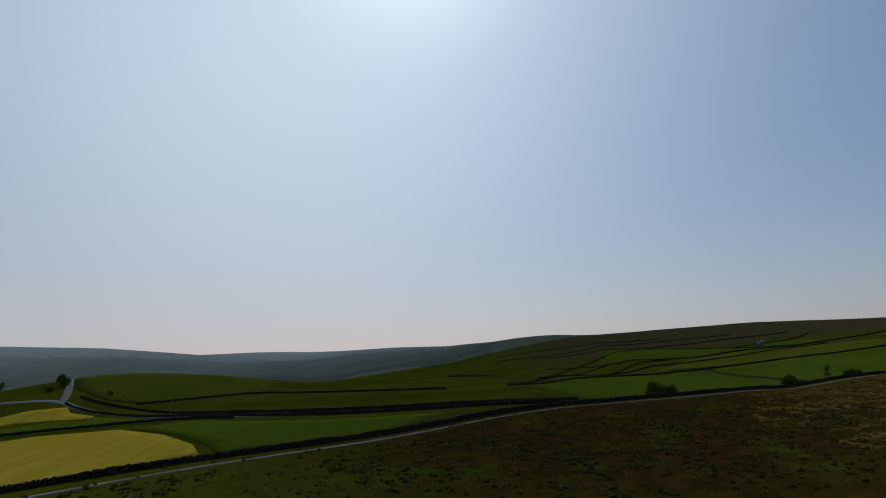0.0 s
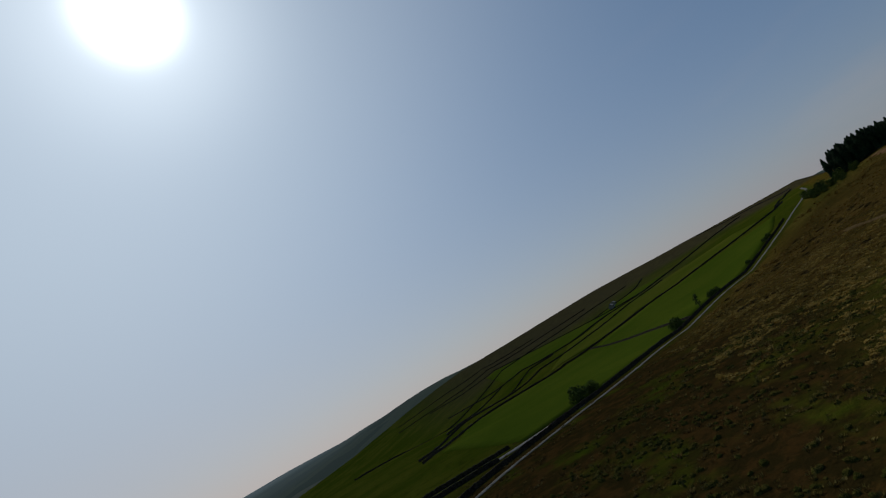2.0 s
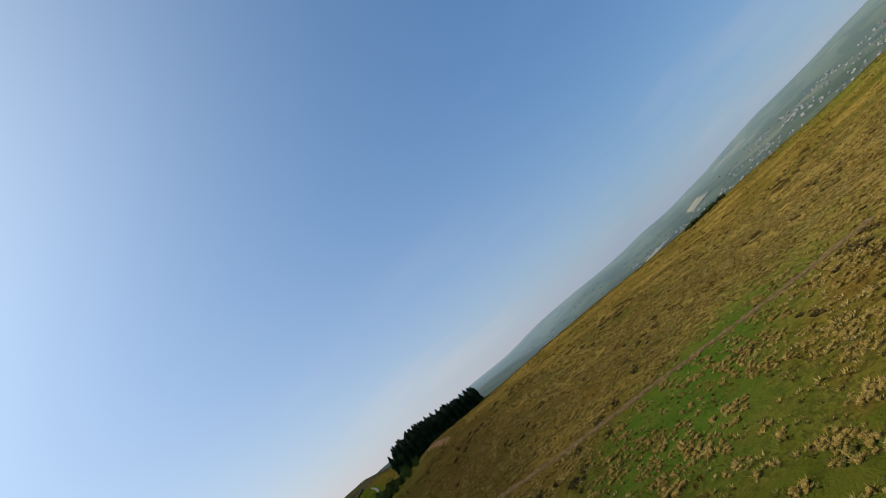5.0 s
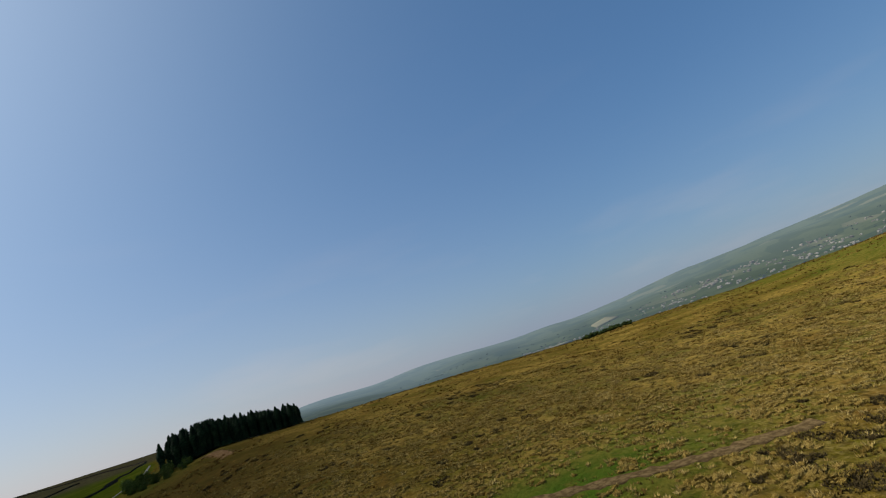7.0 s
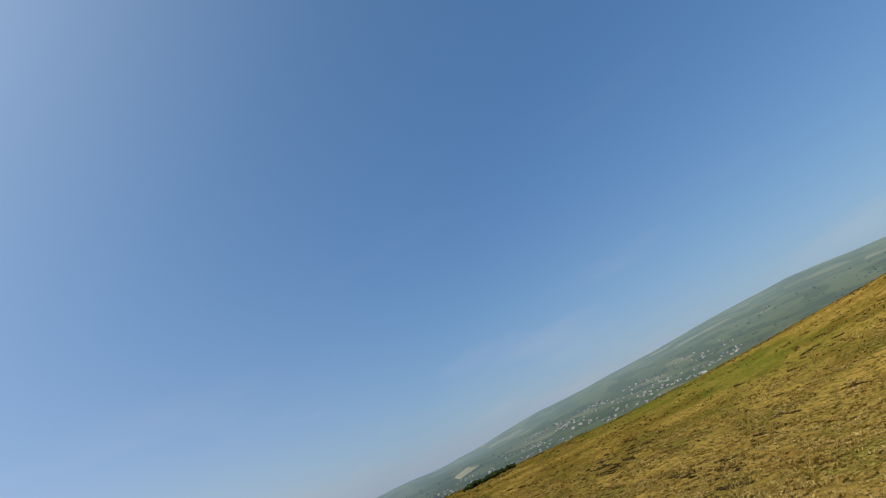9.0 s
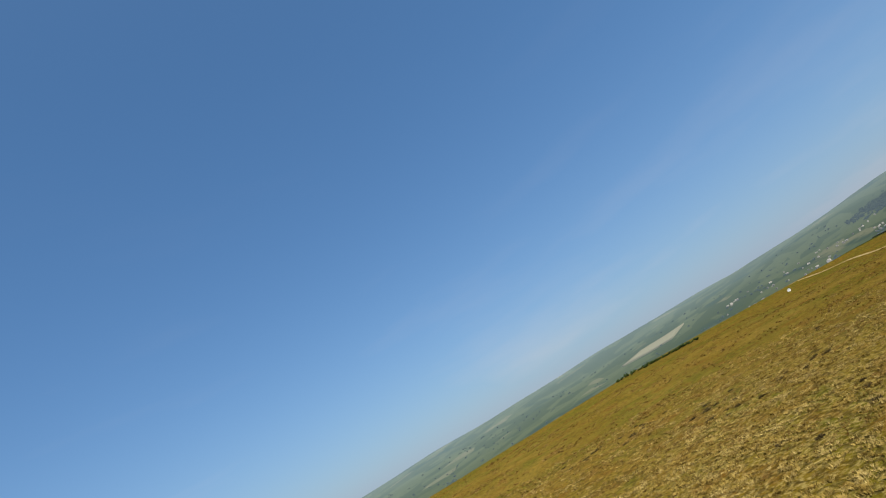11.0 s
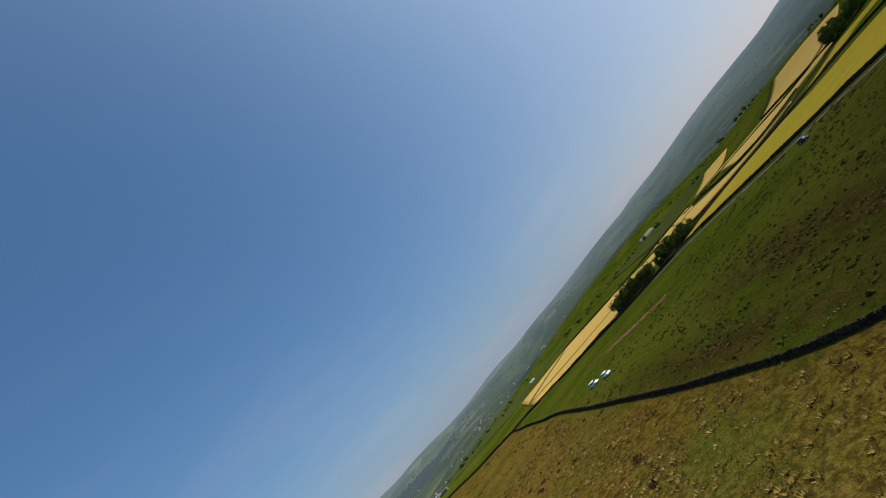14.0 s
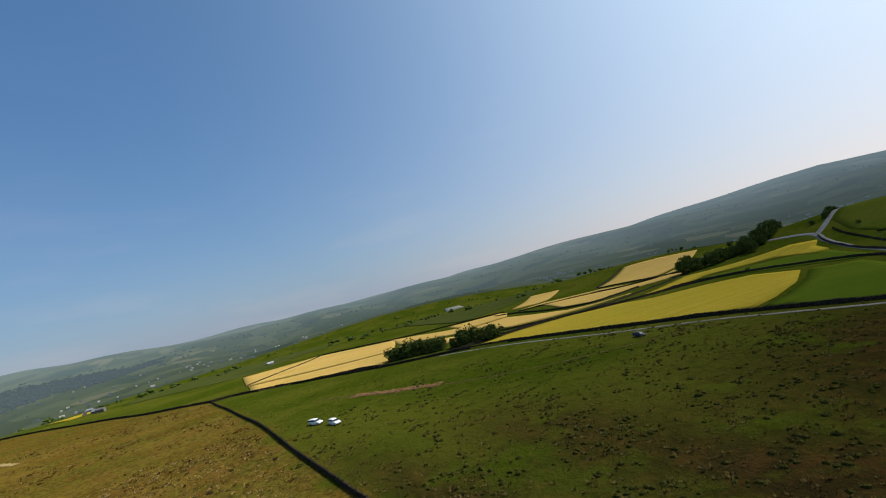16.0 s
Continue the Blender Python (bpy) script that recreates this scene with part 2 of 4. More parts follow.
BRACKEN = tussocky("bracken_fronds", (0.06, 0.038, 0.012), (0.13, 0.085, 0.028), (0.20, 0.15, 0.05))


def haze_glowing(name, dark, light, haze_glow):
    """A far surface whose own bluish emission stands in for the haze before it."""
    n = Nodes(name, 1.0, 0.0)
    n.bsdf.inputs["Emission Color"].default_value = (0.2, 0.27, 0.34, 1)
    n.bsdf.inputs["Emission Strength"].default_value = haze_glow
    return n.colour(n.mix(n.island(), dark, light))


# the last number is the emission painted in as haze
FAR_WOOD = haze_glowing("far_woodland", (0.012, 0.02, 0.010), (0.028, 0.036, 0.018), 0.3)
FAR_TOWN = haze_glowing("far_stone", (0.07, 0.062, 0.05), (0.34, 0.30, 0.25), 0.22)
FAR_PALE = haze_glowing("far_pale_ground", (0.13, 0.118, 0.07), (0.15, 0.135, 0.08), 0.26)


# ---------------------------------------------------------------- relief
# By heading (degrees clockwise from +y): where the near ground ends, its height there,
# the valley beyond (distance, height) and the far ridge (distance, height).
RELIEF = [
    (0, 560, 4, 1300, -45, 3400, 50), (14, 420, 4, 900, -25, 2600, 48), (28, 330, 6, 420, 7, 1600, 58), (37, 330, 9, 420, 11, 1450, 58), (45, 330, 11, 420, 15, 1300, 57),
    (57, 330, 24, 460, 27, 1200, 50), (66, 330, 32, 560, 34, 1150, 46), (76, 320, 29, 900, -10, 3600, 40), (92, 330, 25, 1500, -80, 4000, 46),
    (105, 340, 20, 1500, -85, 4100, 24), (116, 343, 20, 1500, -85, 4100, 44), (123, 345, 20, 1500, -85, 4100, 100), (134, 340, 24, 1500, -80, 4100, 150), (150, 330, 35, 1500, -60, 4000, 210),
    (172, 340, 32, 1500, -70, 4100, 150), (195, 420, 18, 1500, -75, 4100, 100), (225, 540, 13, 1500, -72, 3900, 96), (240, 540, 8, 1500, -70, 3900, 82),
    (255, 560, 4, 1400, -62, 3900, 96), (266, 600, 2, 1400, -60, 3900, 62), (276, 610, 0, 1450, -60, 3900, 40), (285, 620, -2, 1500, -58, 3900, 42), (298, 640, -3, 1500, -56, 3900, 58),
    (315, 640, -4, 1500, -55, 3700, 98), (332, 620, -2, 1400, -50, 3700, 150), (342, 600, 0, 1300, -46, 3500, 110), (350, 580, 2, 1300, -46, 3500, 62),
]
_R = np.array(RELIEF + [(360,) + RELIEF[0][1:]], float)


def smooth(a, b, v):
    s = np.clip((v - a) / (b - a), 0, 1)
    return s * s * (3 - 2 * s)


def waves(x, y, size, seed):
    """A smooth, uneven field of about -1 to 1, with features of about that size."""
    rng, total = np.random.RandomState(seed), 0.0
    for n in range(7):
        a, k, p = rng.uniform(0, 2 * np.pi), rng.uniform(0.6, 1.9), rng.uniform(0, 6.28)
        total = total + np.sin((x * np.cos(a) + y * np.sin(a)) * 2 * np.pi * k / (2.4 * size) + p)
    return total / 3.2


def hump(x, y, cx, cy, sx, sy, turn=0.0):
    c, s = np.cos(np.radians(turn)), np.sin(np.radians(turn))
    u, v = (x - cx) * c + (y - cy) * s, -(x - cx) * s + (y - cy) * c
    return np.exp(-(u / sx) ** 2 - (v / sy) ** 2)


def height(x, y):
    """The ground's height; numbers or arrays."""
    x, y = np.asarray(x, float), np.asarray(y, float)
    r, h = np.hypot(x, y), np.degrees(np.arctan2(x, y)) % 360
    edge, ze, rv, zv, rr, zr = (np.interp(h, _R[:, 0], _R[:, n]) for n in range(1, 7))
    z = 15 + (ze - 15) * smooth(40, edge, r)
    z = z + (zv - ze) * smooth(edge * 0.95, rv, r)
    z = z + (zr - zv) * smooth(rv, rr, r)
    z = z + waves(x, y, 60, 3) * 0.5 * smooth(10, 120, r) + waves(x, y, 400, 5) * 9 * smooth(700, 2500, r)
    z = z + waves(x, y, 900, 8) * 10 * smooth(1500, 3600, r) - 60 * smooth(rr, rr + 900, r)
    z = z + 24 * hump(x, y, -225, 430, 130, 90, 20)
    z = z + 46 * hump(x, y, -1480, 470, 520, 240, 75)
    z = z + 13.5 * hump(x, y, -470, 445, 150, 75, 42)
    return z


# ---------------------------------------------------------------- ground
def sheet(name, r0, r1, nr, na, material, masks=None):
    """A ring of the ground between two distances from the middle."""
    radii = np.geomspace(r0, r1, nr)
    turn = np.linspace(0, 2 * np.pi, na, endpoint=False)
    rr, tt = np.meshgrid(radii, turn, indexing="ij")
    x, y = (rr * np.sin(tt)).ravel(), (rr * np.cos(tt)).ravel()
    z = height(x, y)
    i, j = np.meshgrid(np.arange(nr - 1), np.arange(na), indexing="ij")
    a, b = i * na + j, i * na + (j + 1) % na
    faces = np.stack([a, a + na, b + na, b], -1).reshape(-1, 4)
    verts = np.stack([x, y, z], -1)
    faces = faces.tolist()
    if r0 < 5:
        verts = np.vstack([verts, [0, 0, float(height(0, 0))]])
        faces += [[len(verts) - 1, n, (n + 1) % na] for n in range(na)]
    mesh = bpy.data.meshes.new(name)
    mesh.from_pydata(verts.tolist(), [], faces)
    mesh.polygons.foreach_set("use_smooth", [True] * len(mesh.polygons))
    for key, rule in (masks or {}).items():
        mesh.attributes.new(key, "FLOAT", "POINT").data.foreach_set("value", rule(verts[:, 0], verts[:, 1]).astype(np.float32))
    mesh.materials.append(material)
    return new(name, mesh)


# ---------------------------------------------------------------- tools for things
def mesh_of(name, bm, material, smoothed=False):
    mesh = bpy.data.meshes.new(name)
    bm.to_mesh(mesh)
    bm.free()
    if smoothed:
        mesh.polygons.foreach_set("use_smooth", [True] * len(mesh.polygons))
    mesh.materials.append(material)
    return mesh


def part(name, bm, material, parent, label="", smoothed=False):
    ob = new(name, bm if isinstance(bm, bpy.types.Mesh) else mesh_of(name, bm, material, smoothed))
    ob.parent = parent
    return tagged(ob, label)


def raw(name, verts, faces, material, smoothed=False):
    mesh = bpy.data.meshes.new(name)
    mesh.from_pydata([tuple(v) for v in verts], [], [tuple(f) for f in faces])
    if smoothed:
        mesh.polygons.foreach_set("use_smooth", [True] * len(mesh.polygons))
    mesh.materials.append(material)
    return mesh


def box(bm, sx, sy, sz, at=(0, 0, 0), bevel=0.0, turn=(0, 0, 0)):
    made = bmesh.ops.create_cube(bm, size=1.0)["verts"]
    bmesh.ops.scale(bm, vec=(sx, sy, sz), verts=made)
    if bevel:
        edges = list({e for v in made for e in v.link_edges})
        made = list({v for f in bmesh.ops.bevel(bm, geom=edges, offset=bevel, segments=2, affect="EDGES")["faces"] for v in f.verts} | {v for v in made if v.is_valid})
    bmesh.ops.transform(bm, matrix=pose(*at, *turn), verts=made)
    return made


def tube(bm, r0, r1, a, b, sides=8):
    """A tapered round bar from a to b."""
    a, b = Vector(a), Vector(b)
    made = bmesh.ops.create_cone(bm, cap_ends=True, segments=sides, radius1=r0, radius2=r1, depth=(b - a).length)["verts"]
    bmesh.ops.transform(bm, matrix=Matrix.Translation((a + b) / 2) @ (b - a).to_track_quat("Z", "Y").to_matrix().to_4x4(), verts=made)
    return made


def along(points, gap):
    """Even steps along a line of (x, y), rounded at the corners."""
    p = np.array(points, float)
    for _ in range(2):
        q = np.empty((2 * len(p) - 2, 2))
        q[0::2], q[1::2] = 0.75 * p[:-1] + 0.25 * p[1:], 0.25 * p[:-1] + 0.75 * p[1:]
        p = np.vstack([p[:1], q, p[-1:]])
    d = np.r_[0, np.cumsum(np.hypot(*np.diff(p, axis=0).T))]
    n = max(2, int(d[-1] / gap))
    s = np.linspace(0, d[-1], n + 1)
    line = np.stack([np.interp(s, d, p[:, 0]), np.interp(s, d, p[:, 1])], -1)
    way = np.gradient(line, axis=0)
    way /= np.linalg.norm(way, axis=1, keepdims=True)
    return line, np.stack([-way[:, 1], way[:, 0]], -1)


def ribbon(name, points, width, lift, material, gap=3.0, ragged=0.15, seed=1):
    """A road or track laid on the ground, with its own thickness and uneven edges."""
    line, side = along(points, gap)
    rng = np.random.RandomState(seed)
    n, rows = len(line), []
    for k in (-1.0, -0.5, 0.0, 0.5, 1.0):
        off = side * (k * width / 2 + (rng.uniform(-ragged, ragged, (n, 1)) if abs(k) == 1 else 0))
        xy = line + off
        rows.append(np.c_[xy, height(xy[:, 0], xy[:, 1]) + lift + 0.04 * (1 - k * k)])
    low = [np.c_[row[:, :2], row[:, 2] - lift - 0.4] for row in (rows[0], rows[-1])]
    rows = [low[0], *rows, low[1]]
    verts = np.concatenate(rows)
    faces = [(a * n + i, a * n + i + 1, (a + 1) * n + i + 1, (a + 1) * n + i) for a in range(len(rows) - 1) for i in range(n - 1)]
    return new(name, raw(name, verts.tolist(), faces, material, True))


def field(name, outline, lift, material, label, category="field", cell=9.0):
    """A field's crop or turf, lying on the ground inside its outline."""
    bm = bmesh.new()
    face = bm.faces.new([bm.verts.new((x, y, 0)) for x, y in outline])
    bmesh.ops.triangulate(bm, faces=[face])
    size = max(np.ptp([p[0] for p in outline]), np.ptp([p[1] for p in outline]))
    for _ in range(int(np.clip(np.ceil(np.log2(size / cell)), 1, 6))):
        long = [e for e in bm.edges if e.calc_length() > cell]
        if not long:
            break
        bmesh.ops.subdivide_edges(bm, edges=long, cuts=1)
        bmesh.ops.triangulate(bm, faces=[f for f in bm.faces if len(f.verts) > 3])
    rim = [v for v in bm.verts if v.is_boundary]
    for v in bm.verts:
        v.co.z = float(height(v.co.x, v.co.y)) + lift
    for f in bm.faces:
        if f.normal.z < 0:
            f.normal_flip()
    skirt = bmesh.ops.extrude_edge_only(bm, edges=[e for e in bm.edges if e.is_boundary])["geom"]
    for v in skirt:
        if isinstance(v, bmesh.types.BMVert):
            v.co.z -= lift + 0.5
    bmesh.ops.recalc_face_normals(bm, faces=bm.faces)
    return tagged(new(name, mesh_of(name, bm, material, True)), label, category, kind="structure")


def stone_wall(name, points, tall, wide, label, gap=0.9, seed=3, group="dry stone walls"):
    """A dry stone wall: a battered body, a course of through stones and tilted cope stones."""
    tall, wide = tall * 0.82, wide * 0.85
    line, side = along(points, gap)
    rng = np.random.RandomState(seed)
    n = len(line)
    z = height(line[:, 0], line[:, 1])
    top = z + tall * (0.88 + 0.1 * waves(line[:, 0], line[:, 1], 9, seed)[:]) + rng.uniform(-0.06, 0.06, n)
    rows = []
    for k, t, w in ((-1, 0.0, 1.0), (-1, 0.55, 0.82), (-1, 1.0, 0.62), (1, 1.0, 0.62), (1, 0.55, 0.82), (1, 0.0, 1.0)):
        xy = line + side * (k * wide / 2 * w + rng.uniform(-0.05, 0.05, (n, 1)))
        rows.append(np.c_[xy, (z - 0.3) * (1 - t) + top * t])
    verts = np.concatenate(rows)
    faces = [(a * n + i, a * n + i + 1, (a + 1) * n + i + 1, (a + 1) * n + i) for a in range(5) for i in range(n - 1)]
    faces += [tuple(a * n for a in range(6)), tuple(a * n + n - 1 for a in range(5, -1, -1))]
    thing = tagged(new(name, None), label, "wall", group, kind="structure")
    part("wall_body", raw("wall_body", verts.tolist(), faces, STONE), STONE, thing)
    cv, cf = [], []
    for i in range(n - 1):
        for s in (0.0, 0.5):
            c = line[i] * (1 - s) + line[i + 1] * s
            h, tilt = rng.uniform(0.16, 0.34), rng.uniform(-0.12, 0.12)
            t = side[i]
            w = np.array([t[1], -t[0]])
            b = len(cv)
            zt = top[i] * (1 - s) + top[i + 1] * s
            for dz in (-0.05, h):
                for u, v in ((-1, -1), (1, -1), (1, 1), (-1, 1)):
                    p = c + t * u * wide * rng.uniform(0.26, 0.34) + w * (v * gap * rng.uniform(0.17, 0.24) + (tilt if dz > 0 else 0))
                    cv.append((p[0], p[1], zt + dz * rng.uniform(0.8, 1.1)))
            cf += [(b, b + 1, b + 5, b + 4), (b + 1, b + 2, b + 6, b + 5), (b + 2, b + 3, b + 7, b + 6), (b + 3, b, b + 4, b + 7), (b + 4, b + 5, b + 6, b + 7)]
    part("cope_stones", raw("cope_stones", cv, cf, STONE), STONE, thing)["kind"] = "stuff"
    return thing


def blob(rng, points, r, squash=0.8):
    """Verts and faces of one leaf clump: a rough, uneven eight-sided lump."""
    verts = []
    for x, y, z in ((1, 0, 0), (-1, 0, 0), (0, 1, 0), (0, -1, 0), (0, 0, 1), (0, 0, -1)):
        k = r * rng.uniform(0.7, 1.3)
        verts.append((points[0] + x * k, points[1] + y * k, points[2] + z * k * squash))
    faces = [(0, 2, 4), (2, 1, 4), (1, 3, 4), (3, 0, 4), (2, 0, 5), (1, 2, 5), (3, 1, 5), (0, 3, 5)]
    return verts, faces


def broadleaf(tall, wide, seed, leaves=900, leaf=0.42, name="tree", low=0.12):
    """A leafy tree: a tapered trunk with limbs and a crown of many small leaf tufts in uneven clusters."""
    rng = np.random.RandomState(seed)
    thing = new(name, None)
    bm = bmesh.new()
    trunk = tall * 0.022 + 0.06
    tube(bm, trunk * 1.3, trunk * 0.75, (0, 0, -0.4), (0.1, 0.05, tall * 0.35), 9)
    tube(bm, trunk * 0.75, trunk * 0.25, (0.1, 0.05, tall * 0.33), (0, 0.1, tall * 0.8), 7)
    clusters = []
    for n in range(18):
        a, e = rng.uniform(0, 6.28), rng.uniform(low + 0.12, 0.9)
        reach = wide * 0.5 * math.sqrt(max(0.05, 1 - ((e - 0.45) / 0.55) ** 2)) * rng.uniform(0.45, 0.95)
        tip = (math.cos(a) * reach, math.sin(a) * reach, tall * e)
        if n < 8:
            tube(bm, trunk * 0.4, trunk * 0.08, (0, 0, tall * max(0.15, e - 0.3)), tip, 5)
        clusters.append((tip, wide * rng.uniform(0.2, 0.31)))
    part("trunk", bm, BARK, thing)
    verts, faces = [], []
    for n in range(leaves):
        c, r = clusters[rng.randint(len(clusters))]
        v = rng.normal(size=3)
        v = v / np.linalg.norm(v) * r * rng.uniform(0.55, 1.08)
        p = np.array(c) + v * (1, 1, 0.8)
        p[2] = max(p[2], tall * low * rng.uniform(0.8, 1.4))
        a, b = rng.normal(size=3), rng.normal(size=3)
        a /= np.linalg.norm(a)
        b = np.cross(a, b)
        b /= np.linalg.norm(b)
        s, k = leaf * rng.uniform(0.6, 1.35), len(verts)
        verts += [tuple(p + a * s), tuple(p + b * s * 0.7), tuple(p - a * s * 0.8), tuple(p - b * s * 0.7)]
        faces.append((k, k + 1, k + 2, k + 3))
    part("crown", raw("crown", verts, faces, LEAVES), LEAVES, thing)
    return thing


def conifer(tall, wide, seed, name="conifer"):
    """A spruce: a straight tapered stem and drooping whorls of ragged boughs."""
    rng = np.random.RandomState(seed)
    thing = new(name, None)
    bm = bmesh.new()
    tube(bm, 0.2, 0.03, (0, 0, -0.4), (0, 0, tall * 0.97), 7)
    part("trunk", bm, BARK, thing)
    verts, faces = [], []
    z = tall * 0.12
    while z < tall * 0.98:
        f = 1 - z / tall
        reach = wide * 0.5 * (f ** 0.5) * (0.8 + 0.25 * math.sin(7 * f + seed)) + 0.12
        count = 13 if f > 0.3 else 8
        for n in range(count):
            a = 6.283 * (n + rng.uniform(-0.35, 0.35)) / count
            r = reach * rng.uniform(0.65, 1.15)
            droop, spread = r * rng.uniform(0.15, 0.45), r * 0.42 + 0.1
            c, s, k = math.cos(a), math.sin(a), len(verts)
            verts += [(0, 0, z + 0.25 * r), (c * r * 0.55 - s * spread, s * r * 0.55 + c * spread, z - droop * 0.5),
                      (c * r, s * r, z - droop), (c * r * 0.55 + s * spread, s * r * 0.55 - c * spread, z - droop * 0.5), (c * r * 0.5, s * r * 0.5, z + 0.12 * r)]
            faces += [(k, k + 1, k + 4), (k + 1, k + 2, k + 4), (k + 2, k + 3, k + 4), (k + 3, k, k + 4)]
        z += tall * 0.022 + 0.08 * f
    part("crown", raw("crown", verts, faces, SPRUCE), SPRUCE, thing)
    return thing


def stand(ob, x, y, turn=0.0, scale=1.0, sink=0.0):
    ob.matrix_basis = Matrix.LocRotScale((x, y, float(height(x, y)) - sink), Euler((0, 0, radians(turn))), (scale, scale, scale))
    return ob


def repeat(thing, x, y, turn=0.0, scale=1.0, sink=0.0):
    ob = copy_thing(thing, Matrix.Identity(4))
    return stand(ob, x, y, turn, scale, sink)


def car(name, material, length=4.3, wide=1.76, tall=1.48, estate=True):
    """A car: lofted body, glasshouse with separate panes, wheels with tyres and rims, lamps, bumpers."""
    thing = new(name, None)
    half, w = length / 2, wide / 2
    tail = -half * 0.96 if estate else -half * 0.72

    def loft(sections, close=True):
        bm, rings = bmesh.new(), []
        for y, k, low, high, top in sections:
            rings.append([bm.verts.new(p) for p in ((-w * k, y, low), (-w * k, y, (low + high) / 2), (-w * k * 0.97, y, high - 0.05), (-w * k * top, y, high),
                                                    (w * k * top, y, high), (w * k * 0.97, y, high - 0.05), (w * k, y, (low + high) / 2), (w * k, y, low))])
        for a, b in zip(rings, rings[1:]):
            for n in range(8):
                bm.faces.new((a[n], a[(n + 1) % 8], b[(n + 1) % 8], b[n]))
        bm.faces.new(rings[0])
        bm.faces.new(rings[-1][::-1])
        bmesh.ops.recalc_face_normals(bm, faces=bm.faces)
        return bm

    part("body", loft([(-half, 0.86, 0.36, 0.82, 0.9), (-half * 0.93, 0.97, 0.24, 0.93, 0.93), (-half * 0.5, 1.0, 0.2, 0.95, 0.95), (half * 0.3, 1.0, 0.2, 0.93, 0.94),
                       (half * 0.72, 0.98, 0.2, 0.84, 0.9), (half * 0.94, 0.92, 0.26, 0.72, 0.86), (half, 0.78, 0.36, 0.6, 0.85)]), material, thing, smoothed=False)
    part("roof", loft([(tail, 0.8, tall * 0.9, tall * 0.945, 0.9), (-half * 0.3, 0.82, tall * 0.93, tall, 0.88), (half * 0.12, 0.8, tall * 0.93, tall * 0.985, 0.86), (half * 0.22, 0.78, tall * 0.9, tall * 0.93, 0.86)]), material, thing)
    # pillars and panes
    for side in (-1, 1):
        for y0, y1 in ((tail + 0.08, -half * 0.42), (-half * 0.38, 0.0), (0.04, half * 0.42)):
            bm = bmesh.new()
            top1 = y1 - (half * 0.22 if y1 > half * 0.3 else 0)
            q = [(side * w * 0.965, y0, 0.92), (side * w * 0.965, y1, 0.9), (side * w * 0.8, top1, tall * 0.92), (side * w * 0.8, y0 + 0.04, tall * 0.92)]
            vs = [bm.verts.new(p) for p in q] + [bm.verts.new((p[0] * 0.97, p[1], p[2])) for p in q]
            for f in ((0, 1, 2, 3), (7, 6, 5, 4), (0, 4, 5, 1), (1, 5, 6, 2), (2, 6, 7, 3), (3, 7, 4, 0)):
                bm.faces.new([vs[n] for n in f])
            part("side_window", bm, GLASS_DARK, thing)
    for name2, ya, yb in (("windscreen", half * 0.46, half * 0.2), ("rear_window", -half * 0.97, tail + 0.02)):
        bm = bmesh.new()
        q = [(-w * 0.9, ya, 0.9), (w * 0.9, ya, 0.9), (w * 0.76, yb, tall * 0.93), (-w * 0.76, yb, tall * 0.93)]
        vs = [bm.verts.new(p) for p in q] + [bm.verts.new((p[0], p[1] * 0.96, p[2] - 0.02)) for p in q]
        for f in ((0, 1, 2, 3), (7, 6, 5, 4), (0, 4, 5, 1), (1, 5, 6, 2), (2, 6, 7, 3), (3, 7, 4, 0)):
            bm.faces.new([vs[n] for n in f])
        part(name2, bm, GLASS_DARK, thing)
    for x in (-w * 0.9, w * 0.9):
        for y in (-half * 0.62, half * 0.62):
            bm = bmesh.new()
            tube(bm, 0.31, 0.31, (x - 0.1, y, 0.31), (x + 0.1, y, 0.31), 18)
            wheel = part("wheel", bm, RUBBER, thing)
            bm = bmesh.new()
            s = math.copysign(1, x)
            tube(bm, 0.2, 0.17, (x + s * 0.09, y, 0.31), (x + s * 0.115, y, 0.31), 14)
            part("rim", bm, ALLOY, wheel)
        bm = bmesh.new()
        box(bm, 0.3, 0.08, 0.13, (x * 0.74, half * 0.965, 0.62), 0.02)
        part("headlight", bm, LAMP_CLEAR, thing)
        bm = bmesh.new()
        box(bm, 0.18, 0.06, 0.28, (x * 0.93, -half * 0.955, 0.78), 0.02)
        part("tail_light", bm, LAMP_RED, thing)
        bm = bmesh.new()
        box(bm, 0.16, 0.1, 0.12, (x * 1.2, half * 0.36, 0.98), 0.03)
        part("door_mirror", bm, material, thing)
    for y in (-half, half):
        bm = bmesh.new()
        box(bm, wide * 0.8, 0.14, 0.2, (0, y * 0.985, 0.4), 0.05)
        part("bumper", bm, RUBBER, thing)
    return thing


